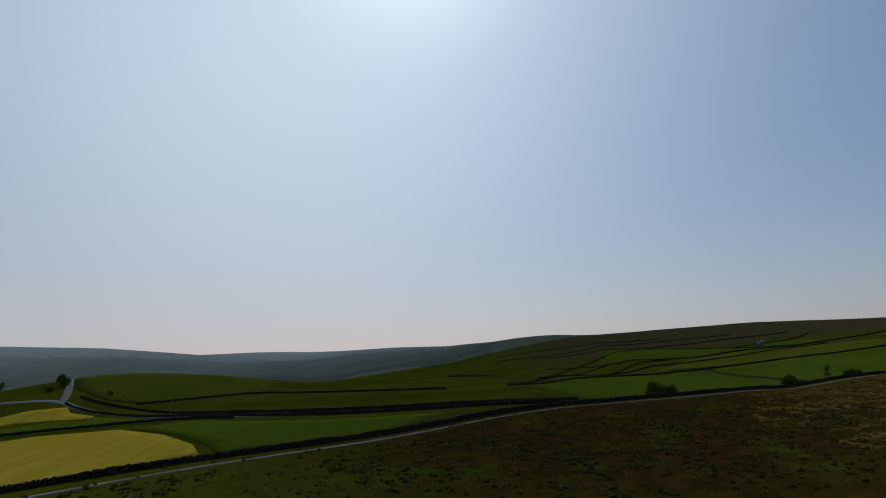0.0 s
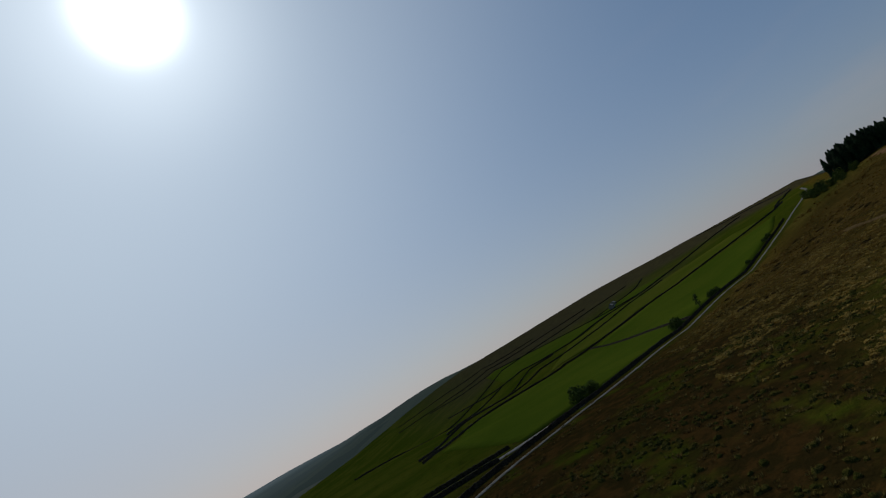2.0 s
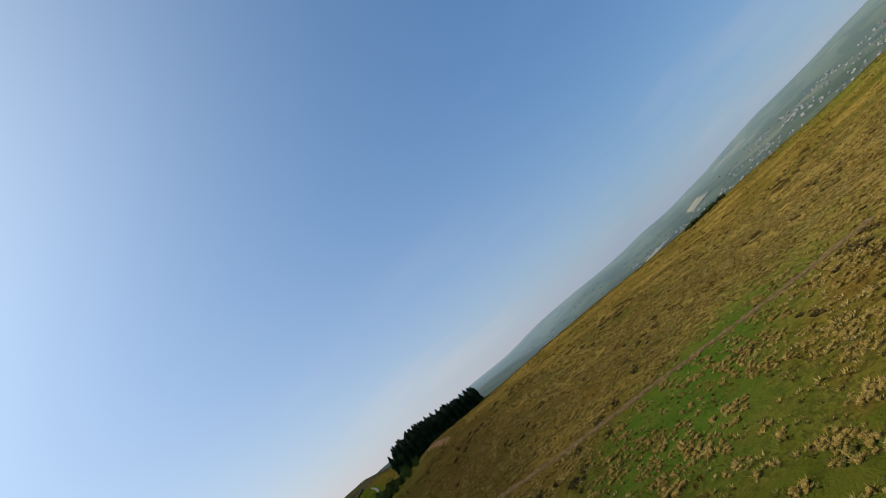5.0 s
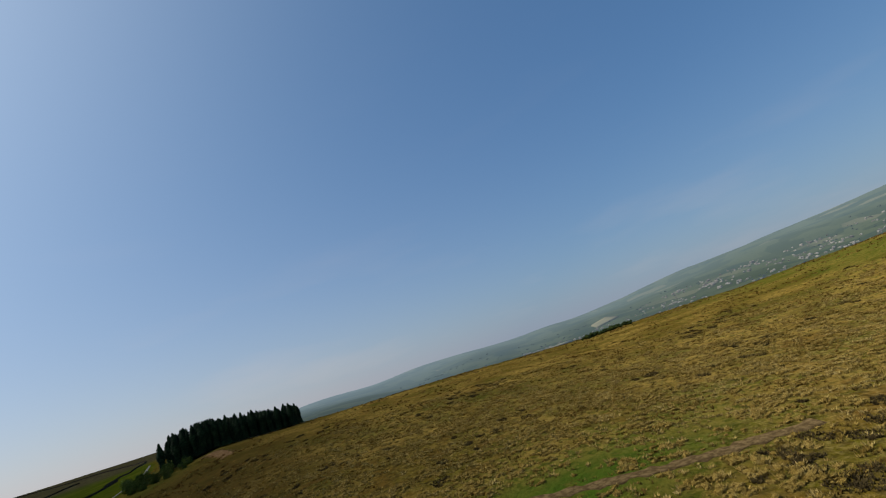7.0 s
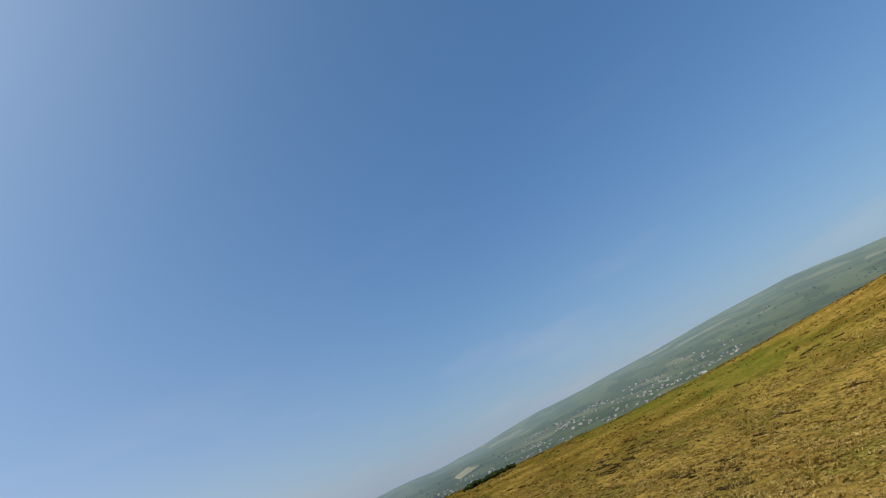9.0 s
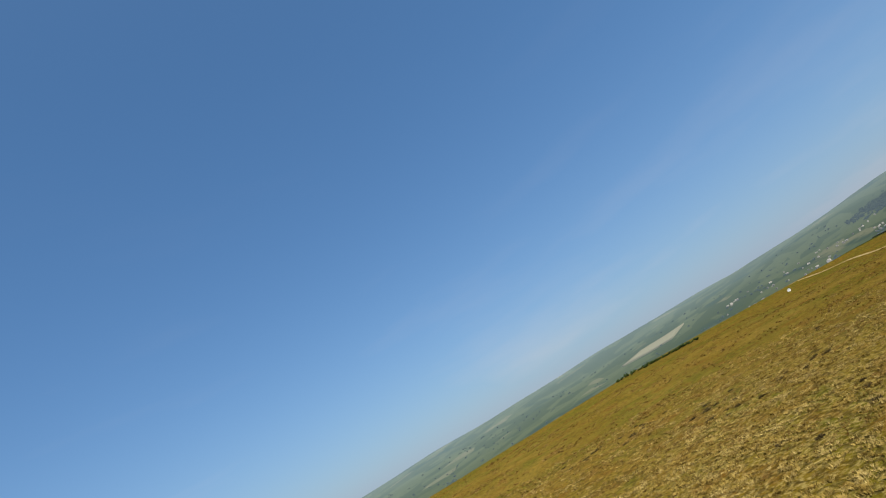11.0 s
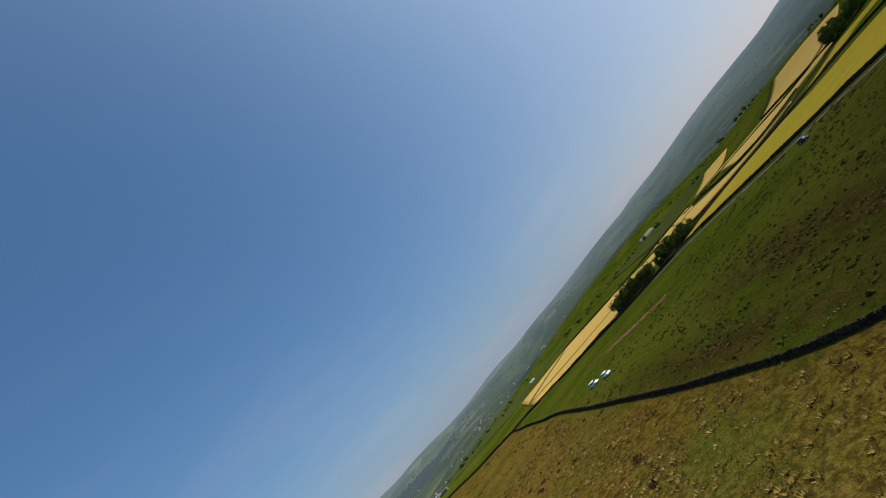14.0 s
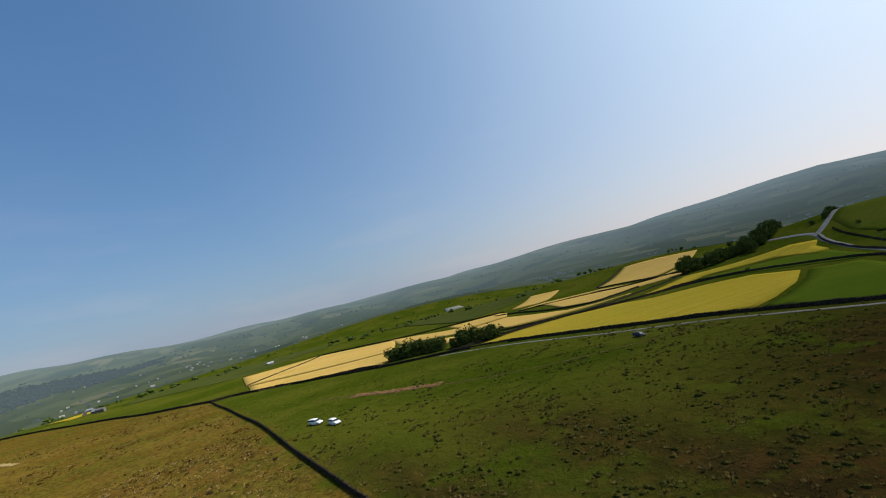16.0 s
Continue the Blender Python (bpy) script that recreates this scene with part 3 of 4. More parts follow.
def house(name, wide, deep, eaves, walls=None, roofing=None, chimneys=2, rows=2, bays=3):
    """A gabled house or barn with its windows, door, roof and chimneys."""
    walls, roofing = walls or HOUSE_STONE, roofing or SLATE
    thing = new(name, None)
    ridge, w, d = eaves + deep * 0.36, wide / 2, deep / 2
    bm = bmesh.new()
    ends = []
    for x in (-w, w):
        ends.append([bm.verts.new(p) for p in ((x, -d, -0.6), (x, d, -0.6), (x, d, eaves), (x, 0, ridge), (x, -d, eaves))])
    bm.faces.new(ends[0][::-1])
    bm.faces.new(ends[1])
    for n in range(5):
        bm.faces.new((ends[0][n], ends[0][(n + 1) % 5], ends[1][(n + 1) % 5], ends[1][n]))
    bmesh.ops.recalc_face_normals(bm, faces=bm.faces)
    part("wall", bm, walls, thing)
    slope = math.degrees(math.atan2(ridge - eaves, d))
    run = math.hypot(ridge - eaves, d) + 0.35
    roof = None
    for s in (-1, 1):
        bm = bmesh.new()
        box(bm, wide + 0.5, run, 0.14, (0, s * (d / 2 + 0.12), (eaves + ridge) / 2 + 0.04), 0.02, (-s * slope, 0, 0))
        roof = part("roof", bm, roofing, thing)
    for n in range(chimneys):
        bm = bmesh.new()
        x = -w + 0.5 if n == 0 else w - 0.5
        box(bm, 0.6, 0.8, 1.5, (x, 0, ridge + 0.45), 0.03)
        box(bm, 0.72, 0.92, 0.12, (x, 0, ridge + 1.15), 0.02)
        for k in (-0.2, 0.2):
            tube(bm, 0.11, 0.09, (x, k, ridge + 1.2), (x, k, ridge + 1.55), 8)
        part("chimney", bm, walls, roof)
    for s in (-1, 1):
        for row in range(rows):
            for bay in range(bays):
                x, z = wide * ((bay + 0.5) / bays - 0.5), 0.9 + row * 2.5
                bm = bmesh.new()
                if row == 0 and bay == bays // 2 and s > 0:
                    box(bm, 0.95, 0.1, 2.0, (x, s * (d + 0.02), 1.0), 0.01)
                    part("door", bm, GREY_PAINT, thing)
                    continue
                box(bm, 1.15, 0.08, 1.35, (x, s * (d + 0.01), z + 0.6), 0.01)
                window = part("window", bm, LIMEWASH, thing)
                for half in (-0.26, 0.26):
                    bm = bmesh.new()
                    box(bm, 0.44, 0.04, 1.1, (x + half, s * (d + 0.05), z + 0.6))
                    part("pane", bm, GLASS_DARK, window)
                bm = bmesh.new()
                box(bm, 1.35, 0.22, 0.12, (x, s * (d + 0.08), z - 0.14), 0.01)
                part("sill", bm, walls, window)
    return thing


# ---------------------------------------------------------------- ground cover
EDGE = [(-700, -330), (-533, -180), (-448, -100), (-343, -35), (-226, -23), (-128, -16), (-92, -13), (-54, -7), (-22, 6), (12, 20), (22, 60), (28, 112), (34, 135),
        (90, 151), (150, 159), (205, 164), (250, 168), (312, 181), (394, 205), (522, 256), (700, 340), (1500, 650)]
_E = np.array(EDGE, float)


def grazed(x, y):
    """1 on enclosed green land north of the moor's edge, 0 on the open moor."""
    d = y - np.interp(x, _E[:, 0], _E[:, 1])
    return smooth(-3, 3, d + 2.0 * waves(x, y, 7, 21))


def heath_shade(x, y):
    """Heather and bracken on the rough grazing, and backlit shade painted into the north-east."""
    return np.clip(hump(x, y, -48, 70, 46, 46) + hump(x, y, -20, 112, 60, 30) + hump(x, y, 70, 112, 110, 45) + hump(x, y, 190, 118, 110, 48, 12) + 0.8 * hump(x, y, -45, 22, 26, 12) + 0.7 * hump(x, y, -95, 20, 26, 12) + 0.8 * hump(x, y, -85, -4, 45, 7, 8), 0, 1)


def lush(x, y):
    """Wet green turf on the moor."""
    return np.clip(hump(x, y, 66, 22, 34, 14, -65) + hump(x, y, 45, 40, 26, 18) + 0.6 * hump(x, y, 250, 150, 60, 30) + 0.45 * hump(x, y, 300, -215, 90, 40, -45) + 0.5 * hump(x, y, 205, -195, 75, 30, -42)
                   + 0.5 * hump(x, y, -60, -22, 18, 8), 0, 1)


def upland(x, y):
    """Dark heather on the hill tops to the north-east."""
    r, h = np.hypot(x, y), np.degrees(np.arctan2(x, y)) % 360
    return smooth(600, 820, r + 60 * waves(x, y, 150, 24)) * smooth(16, 30, h) * smooth(90, 76, h)


def pale(x, y):
    """Bleached straw-coloured grass."""
    return np.clip(hump(x, y, -40, -62, 70, 34, 20) + 0.8 * hump(x, y, 100, -60, 70, 60) + 0.45 * hump(x, y, 170, 30, 90, 60), 0, 1)


def rust(x, y):
    """Foxy dead grass and bracken on the eastern moor."""
    return np.maximum(smooth(20, 110, x), 0.3 * smooth(95, 150, np.hypot(x, y + 10)) * smooth(60, -40, y)) * smooth(420, 330, np.hypot(x, y)) * (1 - grazed(x, y))


g = Nodes("moor_and_pasture", 0.96, 0.0)
wide_, mid_, fine_ = g.noise(0.018, 5, 0.6), g.noise(0.11, 6, 0.62), g.noise(1.3, 6, 0.72)
moor = g.mix(g.step(wide_, 0.38, 0.62), (0.115, 0.077, 0.009), (0.082, 0.072, 0.007))
moor = g.mix(g.step(mid_, 0.5, 0.68), moor, (0.10, 0.052, 0.008))
straw_ = g.math("MULTIPLY", g.step(fine_, 0.42, 0.66), g.math("ADD", g.math("MULTIPLY", g.attribute("pale"), 0.75), 0.16))
moor = g.mix(straw_, moor, (0.30, 0.225, 0.075))
moor = g.mix(g.math("MULTIPLY", g.step(g.noise(0.16, 5, 0.6), 0.61, 0.70), 0.8), moor, (0.036, 0.022, 0.008))
moor = g.mix(g.math("MULTIPLY", g.step(g.noise(0.42, 6, 0.7), 0.52, 0.66), 0.75), moor, (0.034, 0.026, 0.006))
moor = g.mix(g.math("MULTIPLY", g.step(g.noise(0.06, 5, 0.6), 0.56, 0.68), 0.6), moor, (0.05, 0.058, 0.006))
moor = g.mix(g.math("MULTIPLY", g.step(g.noise(0.085, 5, 0.6), 0.52, 0.62), 0.45), moor, (0.125, 0.06, 0.011))
moor = g.mix(g.math("MULTIPLY", g.step(g.noise(0.8, 3, 0.55), 0.48, 0.58), 0.6), moor, (0.036, 0.025, 0.007))
moor = g.mix(g.math("MULTIPLY", g.attribute("rust"), g.math("MULTIPLY", g.step(g.noise(0.04, 5, 0.6), 0.36, 0.66), g.step(g.noise(0.6, 5, 0.65), 0.58, 0.46))), moor, (0.25, 0.16, 0.036))
wet = g.mix(g.step(mid_, 0.4, 0.65), (0.036, 0.078, 0.007), (0.07, 0.092, 0.011))
moor = g.mix(g.math("MULTIPLY", g.attribute("lush"), g.step(mid_, 0.25, 0.5)), moor, wet)
turf = g.mix(g.step(wide_, 0.4, 0.62), (0.040, 0.058, 0.004), (0.068, 0.075, 0.008))
turf = g.mix(g.math("MULTIPLY", g.step(g.noise(0.5, 5, 0.7), 0.52, 0.72), 0.55), turf, (0.10, 0.082, 0.012))
turf = g.mix(g.math("MULTIPLY", g.step(g.noise(0.28, 6, 0.7), 0.52, 0.66), 0.7), turf, (0.026, 0.034, 0.003))
# heather brown; in the north-east also stands for the moor's backlit shade
dark_ = g.mix(g.step(g.noise(0.3, 6, 0.7), 0.45, 0.62), (0.028, 0.020, 0.006), (0.056, 0.031, 0.009))
turf = g.mix(g.math("MULTIPLY", g.attribute("heath_shade"), g.step(g.noise(0.07, 6, 0.65), 0.28, 0.52)), turf, dark_)
moor = g.mix(g.math("MULTIPLY", g.attribute("heath_shade"), 0.75), moor, dark_)
cover = g.mix(g.attribute("grazed"), moor, turf)
cover = g.mix(g.attribute("upland"), cover, g.mix(g.step(mid_, 0.4, 0.6), (0.05, 0.04, 0.02), (0.07, 0.06, 0.025)))
g.bump(g.math("ADD", fine_, g.math("MULTIPLY", mid_, 2.0)), 1.0, 0.55)
GROUND = g.colour(cover)
ground = tagged(sheet("ground", 3, 1500, 330, 720, GROUND, {"grazed": grazed, "heath_shade": heath_shade, "lush": lush, "pale": pale, "upland": upland, "rust": rust}),
                "rough brown moorland with green grazed pasture on a hill", "ground", kind="structure")

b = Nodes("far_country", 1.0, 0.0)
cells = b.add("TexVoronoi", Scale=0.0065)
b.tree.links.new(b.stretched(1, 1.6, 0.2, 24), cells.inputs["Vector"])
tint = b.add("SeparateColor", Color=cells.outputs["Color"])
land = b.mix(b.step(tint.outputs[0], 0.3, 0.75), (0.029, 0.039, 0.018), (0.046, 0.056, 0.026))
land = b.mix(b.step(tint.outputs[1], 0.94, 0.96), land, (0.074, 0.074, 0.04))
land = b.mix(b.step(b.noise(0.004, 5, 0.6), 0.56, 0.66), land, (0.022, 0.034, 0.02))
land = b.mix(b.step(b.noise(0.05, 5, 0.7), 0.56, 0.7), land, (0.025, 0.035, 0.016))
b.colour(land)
# surface emission stands in for haze, rising with distance and towards the sun
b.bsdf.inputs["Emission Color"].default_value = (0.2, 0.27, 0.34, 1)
b.put(b.bsdf.inputs["Emission Strength"], b.attribute("haze_glow"))
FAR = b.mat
backdrop = tagged(sheet("backdrop", 1492, 4850, 90, 900, FAR, {"haze_glow": lambda x, y: (0.07 + 0.46 * smooth(1450, 4100, np.hypot(x, y))) * (1 + 0.3 * np.exp(-((np.degrees(np.arctan2(x, y)) - 84) / 20) ** 2)) * (1 + 0.3 * np.clip((x * TO_SUN.x + y * TO_SUN.y) / np.hypot(x, y) / math.cos(_e), 0, 1))}),
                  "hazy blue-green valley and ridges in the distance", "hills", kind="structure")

# ---------------------------------------------------------------- roads, tracks, fields
HILL_ROAD = [(-236, 61), (-183, 86), (-154, 95), (-120, 104), (-87, 112), (-50, 127), (-6, 137), (32, 141), (90, 157), (150, 165), (205, 170), (245, 174), (330, 190), (400, 212), (522, 262)]
tagged(ribbon("road", HILL_ROAD, 2.0, 0.06, OLD_ROAD, seed=2), "narrow pale grey tarmac lane beside a wall", "road", kind="structure")
LANE = [(-400, 352), (-300, 356), (-240, 351), (-225, 344), (-213, 327), (-190, 304), (-155, 264), (-138, 240), (-112, 205), (-70, 175), (-20, 152), (10, 146)]
tagged(ribbon("road", LANE, 4.4, 0.07, ROAD, seed=4), "pale grey lane bending round the fields to a junction", "road", kind="structure")
HILL_TRACK = [(-225, 344), (-229, 362), (-238, 392), (-250, 425), (-262, 452), (-275, 490)]
tagged(ribbon("road", HILL_TRACK, 4.0, 0.09, ROAD, seed=6), "straight pale lane climbing a green hill", "road", kind="structure")
MOOR_TRACK = [(124, 108), (98, 74), (82, 51), (74, 33), (68, 15), (63, 2), (60, -13)]
tagged(ribbon("track", MOOR_TRACK, 2.9, 0.05, TRACK, 1.0, 0.7, 8), "trodden brown earth track through the moor grass", "track", kind="structure")
tagged(ribbon("track", [(-205, 2), (-187, 13), (-177, 19), (-168, 27), (-150, 45), (-130, 78), (-122, 100)], 0.8, 0.03, TRACK, 1.0, 0.35, 9), "worn rutted earth track across green pasture", "track", kind="structure")

CROP_A = [(-226, 72), (-238, 100), (-243, 140), (-236, 170), (-218, 177), (-206, 204), (-189, 217), (-160, 207), (-139, 168), (-126, 134), (-122, 116), (-132, 110), (-162, 102), (-182, 95), (-205, 84)]
field("field", CROP_A, 0.5, BARLEY, "yellow-green ripening crop with a rounded end")
CROP_B = [(-241, 191), (-262, 240), (-274, 269), (-264, 281), (-250, 303), (-234, 326), (-217, 328), (-210, 312), (-195, 297), (-195, 285), (-224, 292), (-239, 273), (-250, 258), (-239, 211)]
field("field", CROP_B, 0.5, BARLEY, "yellow crop strip narrowing to a point beyond a wall")
field("field", [(-400, 298), (-462, 400), (-440, 430), (-408, 455), (-345, 357), (-332, 312), (-338, 302), (-372, 302)], 0.5, HAY, "pale orange mown hayfield rising to a brow")
for outline in ([(-481, 118), (-379, 149), (-304, 121), (-398, 97)], [(-374, 85), (-294, 113), (-262, 107), (-274, 95), (-300, 76)], [(-442, 160), (-427, 207), (-407, 203), (-364, 176), (-356, 140)],
                [(-345, 135), (-353, 168), (-280, 170), (-273, 186), (-274, 218), (-268, 172), (-267, 142), (-272, 121), (-292, 118)],
                [(-436, 225), (-519, 305), (-489, 324), (-443, 273), (-430, 250)], [(-377, 221), (-357, 258), (-327, 279), (-301, 300), (-289, 284), (-300, 251), (-286, 196), (-313, 191)],
                [(-395, 204), (-416, 249), (-376, 284), (-337, 287), (-370, 272), (-382, 225)], [(-318, 288), (-330, 342), (-304, 312)]):
    field("field", outline, 0.5, HAY, "long narrow pale hayfield between dark walls")
field("field", [(-500, -12), (-510, 52), (-462, 116), (-352, 78), (-385, -15)], 0.5, HAY, "pale straw-coloured hay strip beside a dark wall")
field("field", [(-374, -14), (-345, 74), (-283, 54), (-277, 46), (-337, -15)], 0.5, HAY, "pale straw-coloured hay strip above a pasture wall")
field("field", [(-119, 117), (-123, 134), (-136, 168), (-157, 208), (-140, 216), (-118, 190), (-92, 166), (-60, 150), (-80, 122), (-106, 116)], 0.2, MEADOW, "smooth dark green meadow beside the yellow crop")
field("field", [(-196, 296), (-160, 258), (-142, 233), (-150, 228), (-190, 232), (-232, 240), (-246, 246), (-232, 266), (-214, 284)], 0.2, MEADOW, "smooth green meadow inside the bend of a lane")
field("field", [(-8, 152), (40, 153), (90, 167), (150, 175), (205, 180), (262, 190), (330, 214), (300, 280), (265, 306), (184, 300), (160, 330), (90, 352), (20, 260)], 0.2, MEADOW, "smooth bright green sloping meadow above a lane wall")
field("field", [(176, 350), (200, 315), (270, 322), (320, 292), (345, 256), (380, 244), (430, 300), (400, 402), (366, 436), (276, 424)], 0.25, LEA, "rougher yellow-green pasture between field walls")
field("field", [(262, 530), (282, 445), (372, 456), (414, 420), (474, 412), (470, 470), (396, 492), (390, 590), (366, 720)], 0.3, MEADOW, "green walled pasture high on a hillside")
field("field", [(-228, 372), (-236, 398), (-250, 440), (-180, 470), (-110, 420), (-120, 350), (-180, 330), (-205, 344)], 0.2, LEA, "bright green pasture on a rounded hill")
field("field", [(-560, 470), (-700, 700), (-480, 780), (-330, 560), (-420, 480)], 0.4, FAR_LEA, "green pasture running down to the valley")
field("field", [(-700, 180), (-840, 330), (-620, 460), (-520, 300), (-470, 190)], 0.4, FAR_LEA, "green pasture below the hayfields")
field("field", [(-720, -90), (-800, 40), (-660, 110), (-520, -20), (-560, -110)], 0.4, FAR_LEA, "green pasture at the valley edge")
field("field", [(-780, -330), (-900, -200), (-720, -130), (-560, -200), (-620, -300)], 0.4, FAR_LEA, "light green field below the moor")
field("field", [(-567, -150), (-612, -132), (-630, -150), (-590, -172)], 0.7, BARLEY, "small bright yellow field among green pastures")

# ---------------------------------------------------------------- walls
W = "weathered dark gritstone dry stone wall with cope stones"
stone_wall("wall_1", [(-330, -2), (-262, 40), (-236, 68), (-209, 82), (-185, 94), (-163, 102), (-142, 107), (-108, 113), (-80, 120), (-50, 133), (-8, 143), (32, 147), (90, 163), (150, 171), (205, 176), (245, 180), (268, 184)], 1.35, 0.65, W + " beside the lane", 1.1, 3)
stone_wall("wall_2", [(-345, -36), (-300, -31), (-226, -23), (-170, -19), (-128, -16), (-92, -13), (-74, -10), (-54, -7), (-40, -1), (-22, 8), (0, 14)], 0.9, 0.6, W + " along the moor edge", 0.8, 5)
stone_wall("wall_3", [(-345, -36), (-375, -59), (-448, -100), (-499, -144), (-533, -180), (-600, -235)], 1.4, 0.8, W + " below the moor", 1.5, 7)
stone_wall("wall_4", [(-345, -36), (-343, -18), (-275, 44), (-262, 40)], 1.4, 0.8, W + " above hay strips", 1.4, 9)
stone_wall("wall_5", [(-236, 66), (-244, 100), (-249, 140), (-241, 174), (-236, 205), (-228, 234), (-206, 240), (-183, 239), (-164, 238), (-142, 232), (-124, 210)], 1.4, 0.8, W + " round the yellow crop", 1.3, 11)
stone_wall("wall_6", [(-236, 205), (-241, 229), (-216, 240), (-190, 240)], 1.4, 0.8, W + " behind a crop strip", 1.5, 13)
stone_wall("wall_7", [(-222, 339), (-208, 320), (-187, 299), (-152, 260), (-135, 236), (-110, 202), (-70, 171), (-20, 149)], 1.3, 0.8, W + " on the lane side", 1.4, 15)
stone_wall("wall_8", [(-219, 352), (-205, 336), (-180, 314), (-148, 274), (-128, 246), (-100, 212), (-60, 182), (-10, 158)], 1.3, 0.8, W + " on the far side of the lane", 1.5, 16)
stone_wall("wall_9", [(10, 262), (90, 360), (166, 336), (184, 307), (265, 313), (308, 286), (338, 252), (372, 236), (440, 250)], 1.4, 0.8, W + " between hillside pastures", 1.8, 17)
stone_wall("wall_10", [(284, 740), (258, 525), (276, 434), (371, 448), (412, 412), (471, 403), (590, 410), (704, 420)], 1.5, 0.9, W + " high on the hillside", 2.2, 19)
stone_wall("wall_11", [(380, 980), (368, 738), (389, 605), (393, 493), (410, 412)], 1.5, 0.9, W + " climbing the hillside", 2.4, 21)
stone_wall("wall_12", [(823, 564), (793, 483), (753, 394), (690, 330), (560, 300), (420, 250)], 1.5, 0.9, W + " across the far pasture", 2.4, 23)
stone_wall("wall_13", [(184, 307), (150, 240), (105, 167)], 1.3, 0.8, W + " running up between meadows", 1.8, 25)
stone_wall("wall_14", [(-410, 192), (-384, 189), (-306, 181), (-281, 192), (-290, 222), (-298, 250)], 1.3, 0.8, W + " round hayfields", 1.8, 27)
stone_wall("wall_15", [(-384, 200), (-374, 224), (-360, 262), (-334, 284), (-302, 306)], 1.2, 0.8, W + " dividing hayfields", 2.0, 29)
stone_wall("wall_21", [(-264, 112), (-255, 130), (-250, 150), (-254, 180), (-266, 216), (-280, 270), (-290, 290)], 0.9, 0.6, W + " below the hayfields", 1.8, 28)
stone_wall("wall_16", [(-505, 56), (-385, -14)], 1.3, 0.8, W + " dividing hay strips", 2.0, 31)
stone_wall("wall_17", [(-512, 56), (-484, 116), (-470, 150), (-430, 214)], 1.3, 0.8, W + " behind the hay strips", 2.0, 33)
stone_wall("wall_18", [(-185, 330), (-140, 345), (-112, 352), (-60, 330), (-20, 280)], 1.3, 0.8, W + " across the green hill", 2.0, 35)
stone_wall("wall_19", [(-286, 290), (-334, 300), (-372, 301), (-400, 296), (-420, 322), (-466, 400)], 1.3, 0.8, W + " above the upper hayfield", 2.0, 37)
stone_wall("wall_20", [(560, 520), (470, 470), (400, 492)], 1.4, 0.9, W + " beside a hill farm", 2.2, 39)

stone_wall("wall_22", [(369, 1135), (394, 993), (400, 752), (472, 711), (560, 650)], 1.6, 0.9, W + " high on the hillside", 2.6, 41)
stone_wall("wall_23", [(422, 1249), (457, 1041), (445, 807), (520, 760)], 1.6, 0.9, W + " high on the hillside", 2.6, 43)
stone_wall("wall_25", [(25, 300), (110, 398), (235, 470), (268, 442)], 1.4, 0.8, W + " between hillside pastures", 2.2, 47)
stone_wall("wall_26", [(130, 620), (262, 628), (372, 640), (480, 604), (570, 560)], 1.6, 0.9, W + " below the heather", 2.6, 49)
stone_wall("wall_27", [(50, 500), (150, 566), (260, 540)], 1.5, 0.9, W + " between hillside pastures", 2.4, 51)
stone_wall("wall_24", [(90, 385), (140, 425), (190, 440), (215, 410), (262, 385), (340, 400), (410, 385)], 1.5, 0.9, W + " between hillside pastures", 2.2, 45)

# ---------------------------------------------------------------- trees and scrub
oak = tagged(stand(broadleaf(11, 11, 4, 4200, 0.48), -285, 286), "leafy green broadleaf tree in a field-edge row", "tree", "trees along the field edge")
rng = np.random.RandomState(12)
for n, (x, y) in enumerate([(-282, 292), (-281, 298), (-279, 306), (-277, 312), (-274, 320), (-272, 327), (-270, 334), (-268, 342), (-268, 350), (-270, 358), (-272, 366), (-275, 374), (-276, 383), (-262, 330), (-263, 345)]):
    repeat(oak, x + rng.uniform(-2, 2), y + rng.uniform(-2, 2), rng.uniform(0, 360), rng.uniform(0.65, 1.0), 0.3)
thorn = tagged(stand(broadleaf(6.5, 7, 9, 1500, 0.36, "tree", 0.05), -277, 53), "dark green bushy tree in a clump by hay strips", "tree", "clump beside the hay strips")
for n in range(15):
    s = n / 14
    x, y = -281 + 43 * s, 51 + 44 * s
    repeat(thorn, x + rng.uniform(-3, 3), y + rng.uniform(-3, 3), rng.uniform(0, 360), rng.uniform(0.85, 1.45), 0.3)
bush = tagged(stand(broadleaf(4.6, 5.8, 15, 1200, 0.32, "bush", 0.02), 18, 154), "dark rounded hawthorn bush beside a lane wall", "bush", "bushes along the lane wall")
for x, y, k in ((24, 154, 0.75), (98, 170, 0.95), (104, 173, 0.6), (142, 176, 0.7), (150, 178, 0.6), (196, 181, 0.5), (232, 184, 0.6), (243, 186, 0.5)):
    repeat(bush, x, y, rng.uniform(0, 360), k, 0.2)
slim = tagged(stand(broadleaf(6.4, 2.6, 22, 320, 0.26, "tree", 0.1), 126, 174), "slim dark upright tree by the lane wall", "tree")
for x, y, k in ((-300, 392, 1.0), (-330, 402, 0.7), (-270, 368, 0.5), (-360, 380, 0.8), (-300, 430, 0.6), (-340, 450, 0.7), (-214, 250, 0.3), (-205, 355, 0.4), (-242, 372, 0.55), (-238, 384, 0.7), (-243, 396, 0.6), (-250, 412, 0.75), (-256, 430, 0.6), (-262, 444, 0.7)):
    repeat(thorn, x, y, rng.uniform(0, 360), k, 0.2)
spruce = tagged(stand(conifer(15.6, 7.0, 31), 281, 152), "dark green spruce in a dense plantation", "conifer", "spruce plantation")
